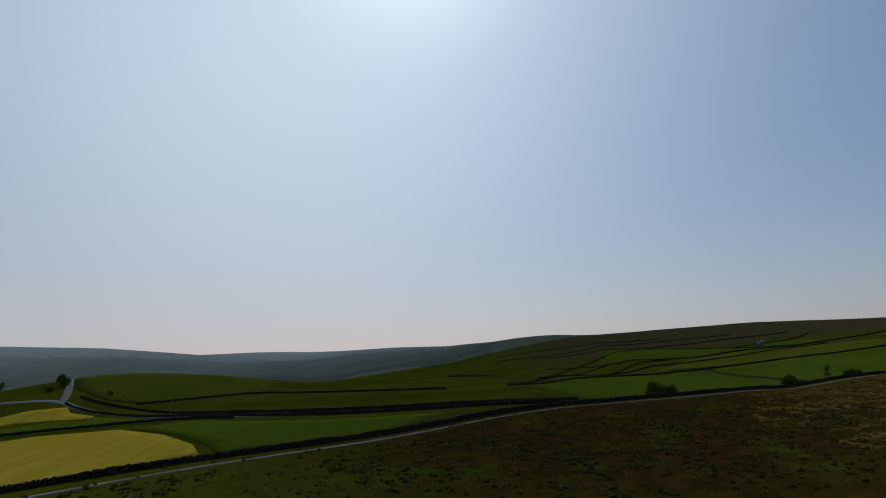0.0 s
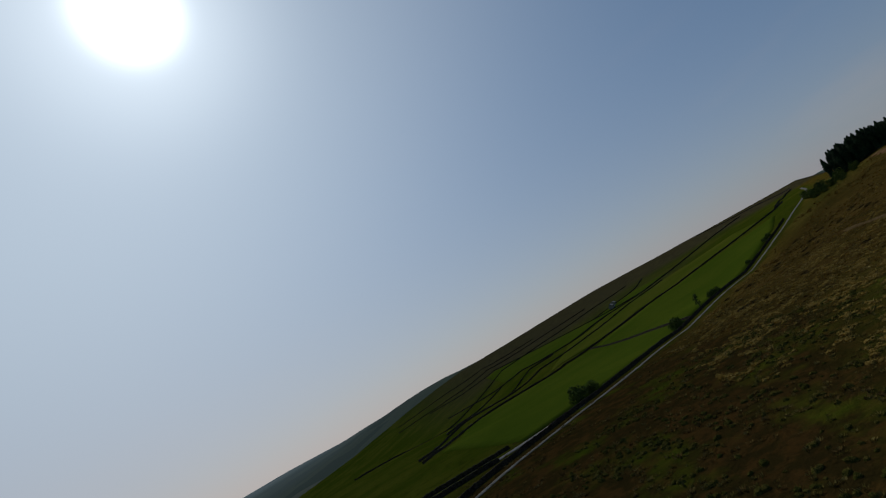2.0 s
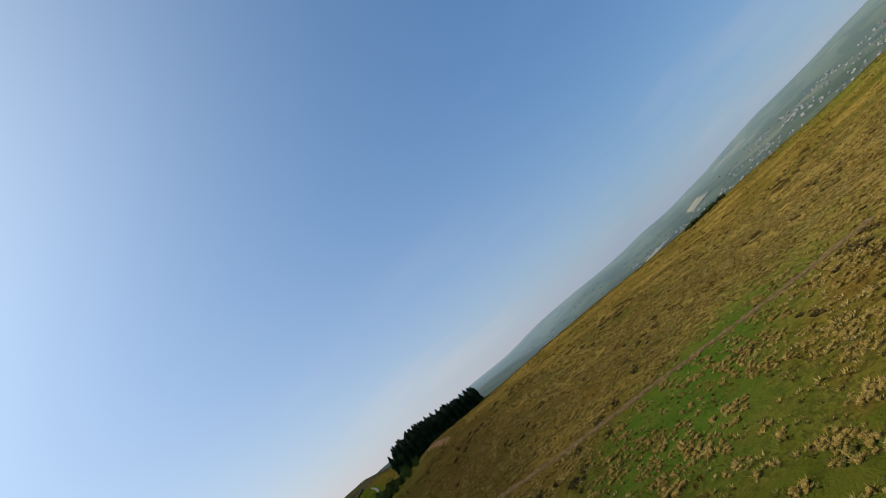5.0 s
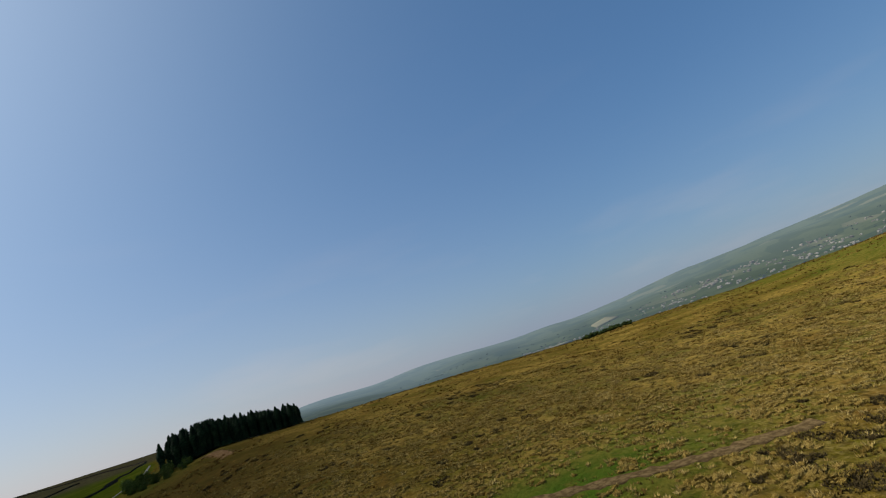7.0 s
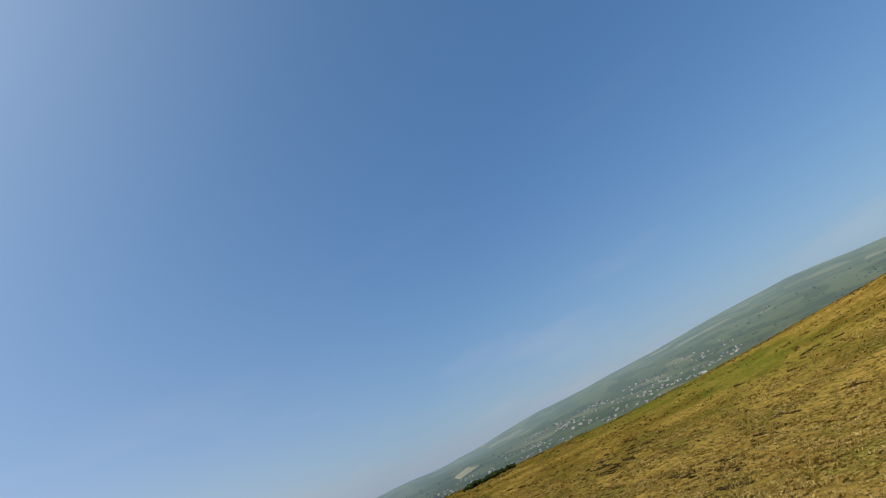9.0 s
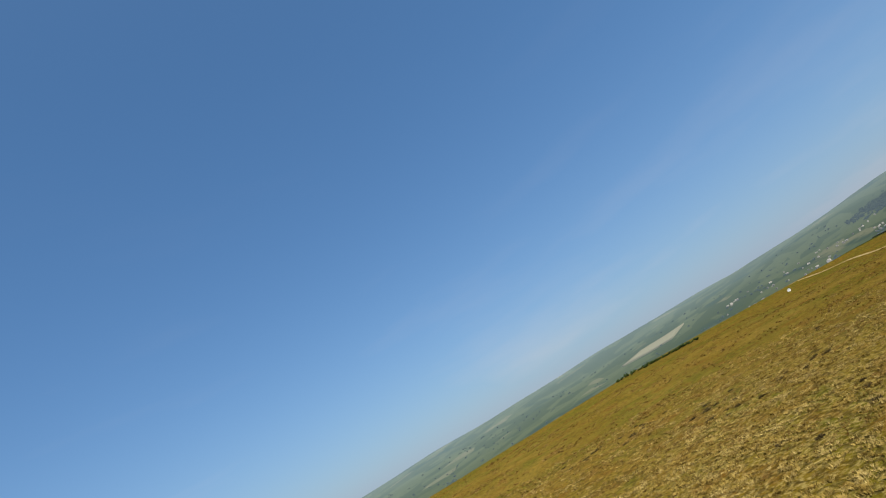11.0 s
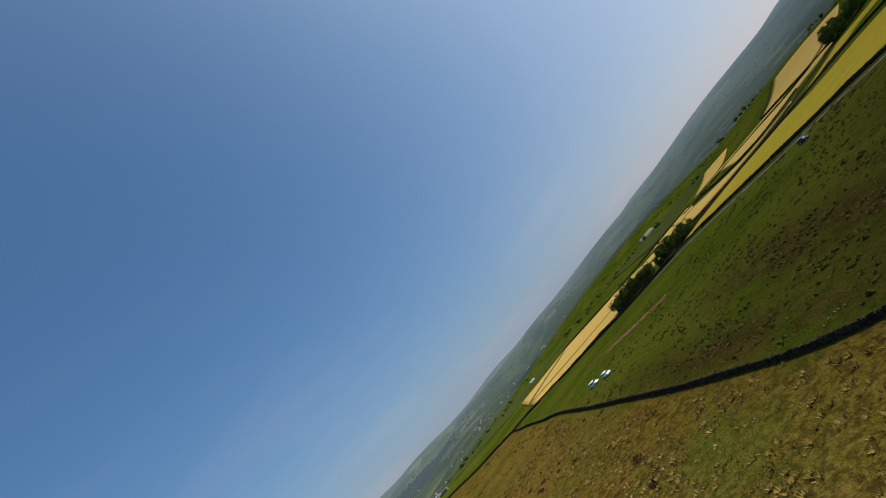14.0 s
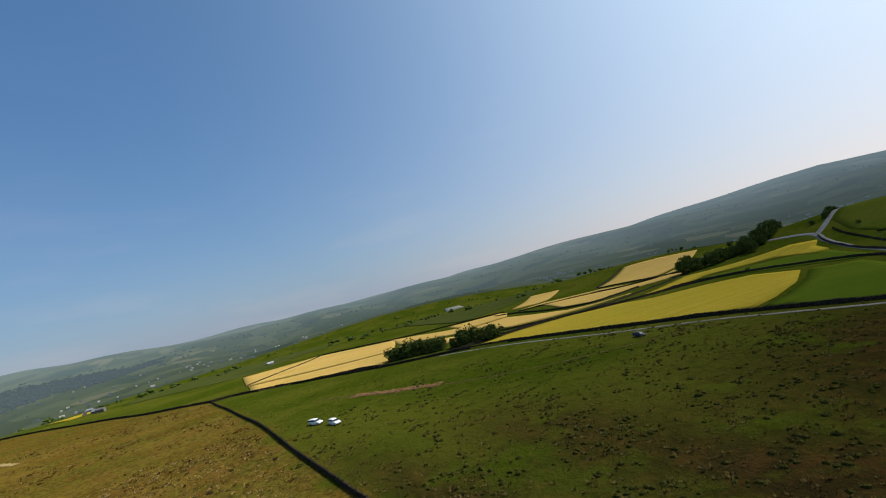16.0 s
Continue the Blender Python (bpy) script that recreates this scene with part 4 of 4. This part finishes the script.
spruce_b = tagged(stand(conifer(14.0, 6.4, 32), 284, 146), "dark green spruce in a dense plantation", "conifer", "spruce plantation")
for i in range(10):
    for j in range(25):
        x, y = 282 + i * 3.1 + rng.uniform(-1.2, 1.2) + j * 0.25, 150 - j * 2.5 + rng.uniform(-1.2, 1.2)
        if (i, j) not in ((0, 0), (0, 1)) and (i < 4 or j % 2 == 0):
            repeat(spruce if rng.rand() < 0.6 else spruce_b, x, y, rng.uniform(0, 360), rng.uniform(0.86, 1.12) * (1.06 - 0.013 * j), 0.2)
for x, y, k in ((262, 158, 0.75), (268, 162, 0.9), (256, 151, 0.6), (274, 158, 1.0), (262, 148, 0.7), (270, 146, 0.9), (256, 140, 0.55), (262, 136, 0.5), (274, 138, 0.6), (280, 166, 0.8), (288, 172, 0.8), (296, 176, 0.9)):
    repeat(thorn, x, y, rng.uniform(0, 360), k, 0.2)

# ---------------------------------------------------------------- vehicles
white = car("car", WHITE_PAINT)
white.matrix_basis = pose(-158.5, -4.6, float(height(-158.5, -4.6)) + 0.02, 0, 0, -74)
tagged(white, "white hatchback car parked on grass by a wall", "car", "parked cars")
other = copy_thing(white, pose(-166.0, -8.2, float(height(-166, -8.2)) + 0.02, 0, 0, -58))
grey = car("car", GREY_PAINT, 3.8, 1.66, 1.48)
grey.matrix_basis = pose(-138, 85.5, float(height(-138, 85.5)) + 0.02, 0, 0, -78)
tagged(grey, "dark grey estate car parked on grass beside the lane", "car", "parked cars")

# ---------------------------------------------------------------- buildings
farm = tagged(stand(house("house", 15, 7, 5.2, bays=4), 412, 468, 30, 0.75), "grey stone farmhouse with slate roof on a hillside", "house", "hill farms")
repeat(farm, 432, 480, 24, 0.6)
barn = tagged(stand(house("barn", 16, 8, 3.6, HOUSE_STONE, SHEETING, 0, 1, 5), -650, -150, 60, 0.45), "pale farm shed with a sheet-metal roof", "barn", "valley farms")
repeat(barn, -575, -132, 40, 0.5)
repeat(farm, -562, -126, 70, 0.5)
repeat(farm, -586, -142, 10, 0.45)
repeat(barn, -592, 20, 100, 0.45)
hut = tagged(stand(house("hut", 5, 3.4, 2.4, LIMEWASH, SHEETING, 0, 1, 1), -414, -240, 20, 0.65), "small white hut out on the moor", "hut")

# ---------------------------------------------------------------- small things
tagged(ribbon("bare_earth", [(-192, 9), (-187, 13), (-180, 17), (-173, 24), (-166, 30)], 5.0, 0.06, SCAR, 0.8, 1.3, 12), "bare reddish earth scar in green pasture", "earth", kind="structure")
tagged(ribbon("bare_earth", [(232, 106), (248, 114), (262, 121), (272, 128)], 6.0, 0.06, SCAR, 0.8, 1.6, 14), "bare reddish earth bank below a spruce plantation", "earth", kind="structure")
tagged(ribbon("track", [(-520, -292), (-476, -246), (-440, -206), (-409, -179), (-360, -142), (-322, -118)], 3.4, 0.07, DRY_TRACK, 2.0, 0.9, 15), "pale dry grass track along the moor edge", "track", kind="structure")


def utility_pole(tall=7.0):
    thing = new("utility_pole", None)
    bm = bmesh.new()
    tube(bm, 0.14, 0.1, (0, 0, -0.5), (0, 0, tall), 10)
    part("pole", bm, WOOD, thing)
    bm = bmesh.new()
    box(bm, 1.5, 0.1, 0.12, (0, 0.1, tall - 0.4), 0.01)
    part("cross_arm", bm, WOOD, thing)
    for x in (-0.6, 0, 0.6):
        bm = bmesh.new()
        tube(bm, 0.05, 0.03, (x, 0.1, tall - 0.34), (x, 0.1, tall - 0.14), 8)
        part("insulator", bm, LIMEWASH, thing)
    return thing


tagged(stand(utility_pole(), -156, 269, 30), "weathered wooden utility pole in a green field", "pole")


# ---------------------------------------------------------------- grass, heather and rushes
def tufts(name, places, sizes, blades, material, label, spread=0.55, lean=0.5, width=0.13, seed=1, rise=0.7):
    """Many tufts of leaning blades in one mesh."""
    rng = np.random.RandomState(seed)
    n = len(places)
    base = np.c_[places, height(places[:, 0], places[:, 1]) - 0.03]
    turn = rng.uniform(0, 2 * np.pi, (n, blades))
    k = sizes[:, None]
    out = np.stack([np.cos(turn), np.sin(turn)], -1)
    side = np.stack([-out[..., 1], out[..., 0]], -1)
    foot = base[:, None, :2] + out * (k * spread * rng.uniform(0.0, 0.6, (n, blades)))[..., None]
    tip = foot + out * (k * lean * rng.uniform(0.5, 1.3, (n, blades)))[..., None]
    w = (k * width * rng.uniform(0.7, 1.4, (n, blades)))[..., None]
    z = np.broadcast_to(base[:, None, 2], (n, blades))
    top = z + k * rise * rng.uniform(0.55, 1.1, (n, blades))
    quad = np.stack([np.concatenate([foot - side * w, z[..., None]], -1), np.concatenate([foot + side * w, z[..., None]], -1), np.concatenate([tip, top[..., None]], -1)], 2)
    verts = quad.reshape(-1, 3)
    mesh = bpy.data.meshes.new(name)
    count = len(verts) // 3
    mesh.vertices.add(len(verts))
    mesh.vertices.foreach_set("co", verts.astype(np.float32).ravel())
    mesh.loops.add(len(verts))
    mesh.loops.foreach_set("vertex_index", np.arange(len(verts), dtype=np.int32))
    mesh.polygons.add(count)
    mesh.polygons.foreach_set("loop_start", np.arange(0, len(verts), 3, dtype=np.int32))
    mesh.update(calc_edges=True)
    mesh.materials.append(material)
    return tagged(new(name, mesh), label, "grass", kind="stuff")


def scatter(count, cx, cy, far, rule, seed):
    rng = np.random.RandomState(seed)
    a, r = rng.uniform(0, 2 * np.pi, count), far * np.sqrt(rng.uniform(0, 1, count))
    x, y = cx + r * np.cos(a), cy + r * np.sin(a)
    keep = rng.uniform(0, 1, count) < rule(x, y)
    return np.stack([x[keep], y[keep]], -1)


def on_moor(x, y):
    off = smooth(2.2, 4.0, np.abs(y - np.interp(x, _E[:, 0], _E[:, 1])))
    line, _ = along(MOOR_TRACK, 3.0)
    near = np.full(np.shape(x), 1e9)
    for cx, cy in line:
        near = np.minimum(near, (x - cx) ** 2 + (y - cy) ** 2)
    return (1 - grazed(x, y)) * off * (near > 5.5)


clumpy = lambda x, y: np.clip(0.45 + 0.5 * waves(x, y, 4, 31) + 0.35 * waves(x, y, 15, 33), 0, 1)
p = scatter(170000, 20, -5, 205, lambda x, y: on_moor(x, y) * np.clip(0.3 + 0.8 * pale(x, y), 0, 1) * clumpy(x, y) * (1 - 0.7 * lush(x, y)), 41)
rng = np.random.RandomState(5)
tufts("moor_grass", p, rng.uniform(0.6, 1.2, len(p)), 15, RUSH, "straw-coloured moor grass tussocks", 1.0, 0.32, 0.1, 6, 0.42)
far_moor = lambda x, y: on_moor(x, y) * smooth(150, 200, np.hypot(x - 20, y)) * np.clip(0.1 + 0.5 * waves(x, y, 9, 34) + 0.3 * waves(x, y, 30, 36), 0, 1)
p = scatter(110000, 20, 0, 430, far_moor, 42)
tufts("far_moor_grass", p, rng.uniform(0.8, 1.7, len(p)), 7, BROWN_GRASS, "brown moor grass tussocks further off", 1.0, 0.35, 0.16, 16, 0.42)
p = scatter(90000, 20, 0, 200, lambda x, y: on_moor(x, y) * np.clip(0.1 + 0.6 * waves(x, y, 9, 35), 0, 1), 43)
tufts("dry_grass", p, rng.uniform(0.5, 1.1, len(p)), 8, BROWN_GRASS, "rust-brown bents and dead grass on the moor", 1.0, 0.32, 0.1, 7, 0.4)
p = scatter(56000, 70, 20, 105, lambda x, y: np.clip(on_moor(x, y) + grazed(x, y) * smooth(-48, -12, x + 26 * (waves(x, y, 14, 83) - 0.5)) * (y < 122), 0, 1) * np.clip(0.08 + 0.55 * waves(x, y, 3.5, 81) + 0.45 * waves(x, y, 12, 82), 0, 1), 44)
TUSSOCKS, TUSSOCK_SIZES = p, rng.uniform(0.5, 1.15, len(p))
tufts("pale_tussocks", p, TUSSOCK_SIZES, 18, RUSH, "large pale straw tussocks on wet green turf", 1.0, 0.42, 0.07, 17, 0.5)
p = scatter(26000, -90, 40, 150, lambda x, y: grazed(x, y) * (y < 100) * np.clip(-0.05 + 0.5 * waves(x, y, 12, 37) + 0.4 * waves(x, y, 3.5, 39) + 0.4 * heath_shade(x, y), 0, 0.9), 45)
tufts("rushes", p, rng.uniform(0.45, 0.9, len(p)), 16, RUSHES, "dark green and brown rush tufts in rough pasture", 1.0, 0.3, 0.1, 8, 0.42)
p = scatter(24000, -60, 60, 120, lambda x, y: heath_shade(x, y) * np.clip(0.1 + 0.55 * waves(x, y, 6, 38) + 0.3 * waves(x, y, 18, 48), 0, 1), 46)
tufts("bracken", p, rng.uniform(0.5, 1.0, len(p)), 16, BRACKEN, "dark brown heather and bracken", 1.0, 0.35, 0.11, 9, 0.42)



def tussocks(name, places, sizes, material, label, seed=1, tall=0.6):
    """Many domed tussocks in one mesh: two uneven rings and a ragged crown each."""
    rng = np.random.RandomState(seed)
    n, k = len(places), 7
    turn = np.arange(k) * 2 * np.pi / k + rng.uniform(0, 6.28, (n, 1))
    z0 = height(places[:, 0], places[:, 1])[:, None]
    slope = rng.uniform(0.7, 1.3, (n, 1))
    rings = []
    for wide, up in ((1.0, -0.08), (0.8, 0.55)):
        r = sizes[:, None] * wide * rng.uniform(0.7, 1.3, (n, k))
        rings.append(np.stack([places[:, :1] + r * np.cos(turn) * slope, places[:, 1:] + r * np.sin(turn) / slope, z0 + sizes[:, None] * tall * up * rng.uniform(0.8, 1.25, (n, k))], -1))
    top = np.concatenate([places + rng.normal(0, 0.12, (n, 2)) * sizes[:, None], z0 + (sizes * tall * rng.uniform(0.85, 1.2, n))[:, None]], -1)[:, None]
    verts = np.concatenate([*rings, top], 1)
    i = np.arange(k)
    j = (i + 1) % k
    cell = np.concatenate([np.stack([i, j, j + k], -1), np.stack([i, j + k, i + k], -1), np.stack([i + k, j + k, np.full(k, 2 * k)], -1)])
    faces = (np.arange(n)[:, None, None] * (2 * k + 1) + cell).reshape(-1, 3)
    mesh = bpy.data.meshes.new(name)
    mesh.from_pydata(verts.reshape(-1, 3), [], faces)
    mesh.materials.append(material)
    return tagged(new(name, mesh), label, "grass", kind="stuff")


rng = np.random.RandomState(15)
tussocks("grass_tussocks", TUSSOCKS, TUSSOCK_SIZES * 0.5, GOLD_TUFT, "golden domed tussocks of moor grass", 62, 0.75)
p = scatter(22000, -75, 55, 110, lambda x, y: grazed(x, y) * (y < 108) * np.clip(-0.12 + 0.55 * waves(x, y, 4, 39) + 0.45 * waves(x, y, 15, 37) + 0.35 * heath_shade(x, y), 0, 1), 63)
sizes = rng.uniform(0.2, 0.55, len(p))
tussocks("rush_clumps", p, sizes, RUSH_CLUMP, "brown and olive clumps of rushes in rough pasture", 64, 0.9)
tufts("rush_spikes", p, sizes * 1.7, 14, RUSHES, "upright brown rush blades on olive clumps", 0.5, 0.35, 0.08, 65, 0.6)

# heather clumps: dark mounds of sprigs
rng = np.random.RandomState(77)
mounds = scatter(6200, 50, -15, 200, lambda x, y: on_moor(x, y) * (1 - lush(x, y)) * np.clip(-0.15 + 0.6 * waves(x, y, 22, 51) + 0.35 * waves(x, y, 7, 52), 0, 1), 47)
sprig = []
for x, y in mounds:
    r = rng.uniform(0.4, 1.3) * (1.5 if x > 15 else 1.0)
    n = int(40 * r)
    a, d = rng.uniform(0, 6.28, n), r * np.sqrt(rng.uniform(0, 1, n))
    sprig.append(np.stack([x + d * np.cos(a) * 1.4, y + d * np.sin(a) * 0.8], -1))
sprig = np.concatenate(sprig)
tufts("heather", sprig, rng.uniform(0.3, 0.6, len(sprig)), 5, HEATHER, "dark brown heather clumps scattered over the moor", 0.5, 0.6, 0.2, 10)

# ---------------------------------------------------------------- far woods, hedges and towns
def lumps(name, places, sizes, material, label, category, seed):
    """Far tree crowns: uneven lumps, several to a tree, joined."""
    rng, verts, faces = np.random.RandomState(seed), [], []
    for (x, y), r in zip(places, sizes):
        z = float(height(x, y))
        for _ in range(5):
            v, f = blob(rng, (x + rng.normal() * r * 0.6, y + rng.normal() * r * 0.6, z + r * rng.uniform(0.35, 1.05)), r * rng.uniform(0.45, 0.8))
            faces += [tuple(i + len(verts) for i in t) for t in f]
            verts += v
    return tagged(new(name, raw(name, verts, faces, material)), label, category, kind="stuff")


def ring(count, h0, h1, r0, r1, seed, rule=None):
    rng = np.random.RandomState(seed)
    h, r = np.radians(rng.uniform(h0, h1, count)), rng.uniform(r0, r1, count)
    x, y = r * np.sin(h), r * np.cos(h)
    if rule is not None:
        keep = rng.uniform(0, 1, count) < rule(x, y)
        x, y = x[keep], y[keep]
    return np.stack([x, y], -1)


lines = lambda x, y: (np.abs(waves(x, y, 110, 61)) < 0.035) * 0.9 + (np.abs(waves(x, y, 90, 69)) < 0.03) * 0.9 + (waves(x, y, 160, 62) > 0.95) * 0.6
rng = np.random.RandomState(91)
p = ring(5200, 250, 345, 620, 1490, 63, lines)
lumps("far_trees", p, rng.uniform(2.0, 4.2, len(p)), LEAVES, "dark hedgerow trees and copses along the valley side", "trees", 64)
p = np.concatenate([ring(16000, 90, 345, 1500, 2900, 65, lines)])
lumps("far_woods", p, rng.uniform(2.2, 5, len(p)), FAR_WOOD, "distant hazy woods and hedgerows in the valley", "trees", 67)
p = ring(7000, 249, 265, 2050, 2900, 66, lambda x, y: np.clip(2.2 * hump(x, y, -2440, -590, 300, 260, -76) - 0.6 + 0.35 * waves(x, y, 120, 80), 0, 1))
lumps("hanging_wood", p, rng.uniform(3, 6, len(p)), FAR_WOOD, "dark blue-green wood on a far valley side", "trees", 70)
s = np.linspace(0, 1, 46)
edge = np.concatenate([np.stack([-345 - 36 * s, -392 + 70 * s], -1), np.stack([338 + 14 * s[:30], -95 - 70 * s[:30]], -1)])
lumps("shelter_belt", edge + rng.normal(0, 3, edge.shape), rng.uniform(1.2, 2.4, len(edge)), GORSE, "dark shelter belt at the moor edge", "trees", 68)


def town(name, places, label, seed):
    """Many far houses, each a gabled block, joined."""
    rng, verts, faces = np.random.RandomState(seed), [], []
    for x, y in places:
        z, a = float(height(x, y)) - 0.5, rng.choice([0.3, 1.87]) + rng.normal() * 0.15
        l, d, e = rng.uniform(2.5, 5.5), rng.uniform(2, 2.8), rng.uniform(2.6, 4.2)
        if rng.rand() < 0.015:
            l, d, e = l * 2, d * 2.4, 6
        c, s, b = math.cos(a), math.sin(a), len(verts)
        for u, v, w in ((-l, -d, 0), (l, -d, 0), (l, d, 0), (-l, d, 0), (-l, -d, e), (l, -d, e), (l, d, e), (-l, d, e), (-l, 0, e + d * 0.6), (l, 0, e + d * 0.6)):
            verts.append((x + u * c - v * s, y + u * s + v * c, z + w))
        faces += [tuple(b + i for i in f) for f in ((0, 1, 5, 4), (1, 2, 6, 9, 5), (2, 3, 7, 6), (3, 0, 4, 8, 7), (4, 5, 9, 8), (6, 7, 8, 9))]
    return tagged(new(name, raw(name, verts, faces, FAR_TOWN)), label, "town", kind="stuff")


streets = lambda x, y: np.clip(0.3 + 0.9 * waves(x, y, 90, 71), 0, 1) * (np.abs(waves(x, y, 40, 72)) < 0.35)
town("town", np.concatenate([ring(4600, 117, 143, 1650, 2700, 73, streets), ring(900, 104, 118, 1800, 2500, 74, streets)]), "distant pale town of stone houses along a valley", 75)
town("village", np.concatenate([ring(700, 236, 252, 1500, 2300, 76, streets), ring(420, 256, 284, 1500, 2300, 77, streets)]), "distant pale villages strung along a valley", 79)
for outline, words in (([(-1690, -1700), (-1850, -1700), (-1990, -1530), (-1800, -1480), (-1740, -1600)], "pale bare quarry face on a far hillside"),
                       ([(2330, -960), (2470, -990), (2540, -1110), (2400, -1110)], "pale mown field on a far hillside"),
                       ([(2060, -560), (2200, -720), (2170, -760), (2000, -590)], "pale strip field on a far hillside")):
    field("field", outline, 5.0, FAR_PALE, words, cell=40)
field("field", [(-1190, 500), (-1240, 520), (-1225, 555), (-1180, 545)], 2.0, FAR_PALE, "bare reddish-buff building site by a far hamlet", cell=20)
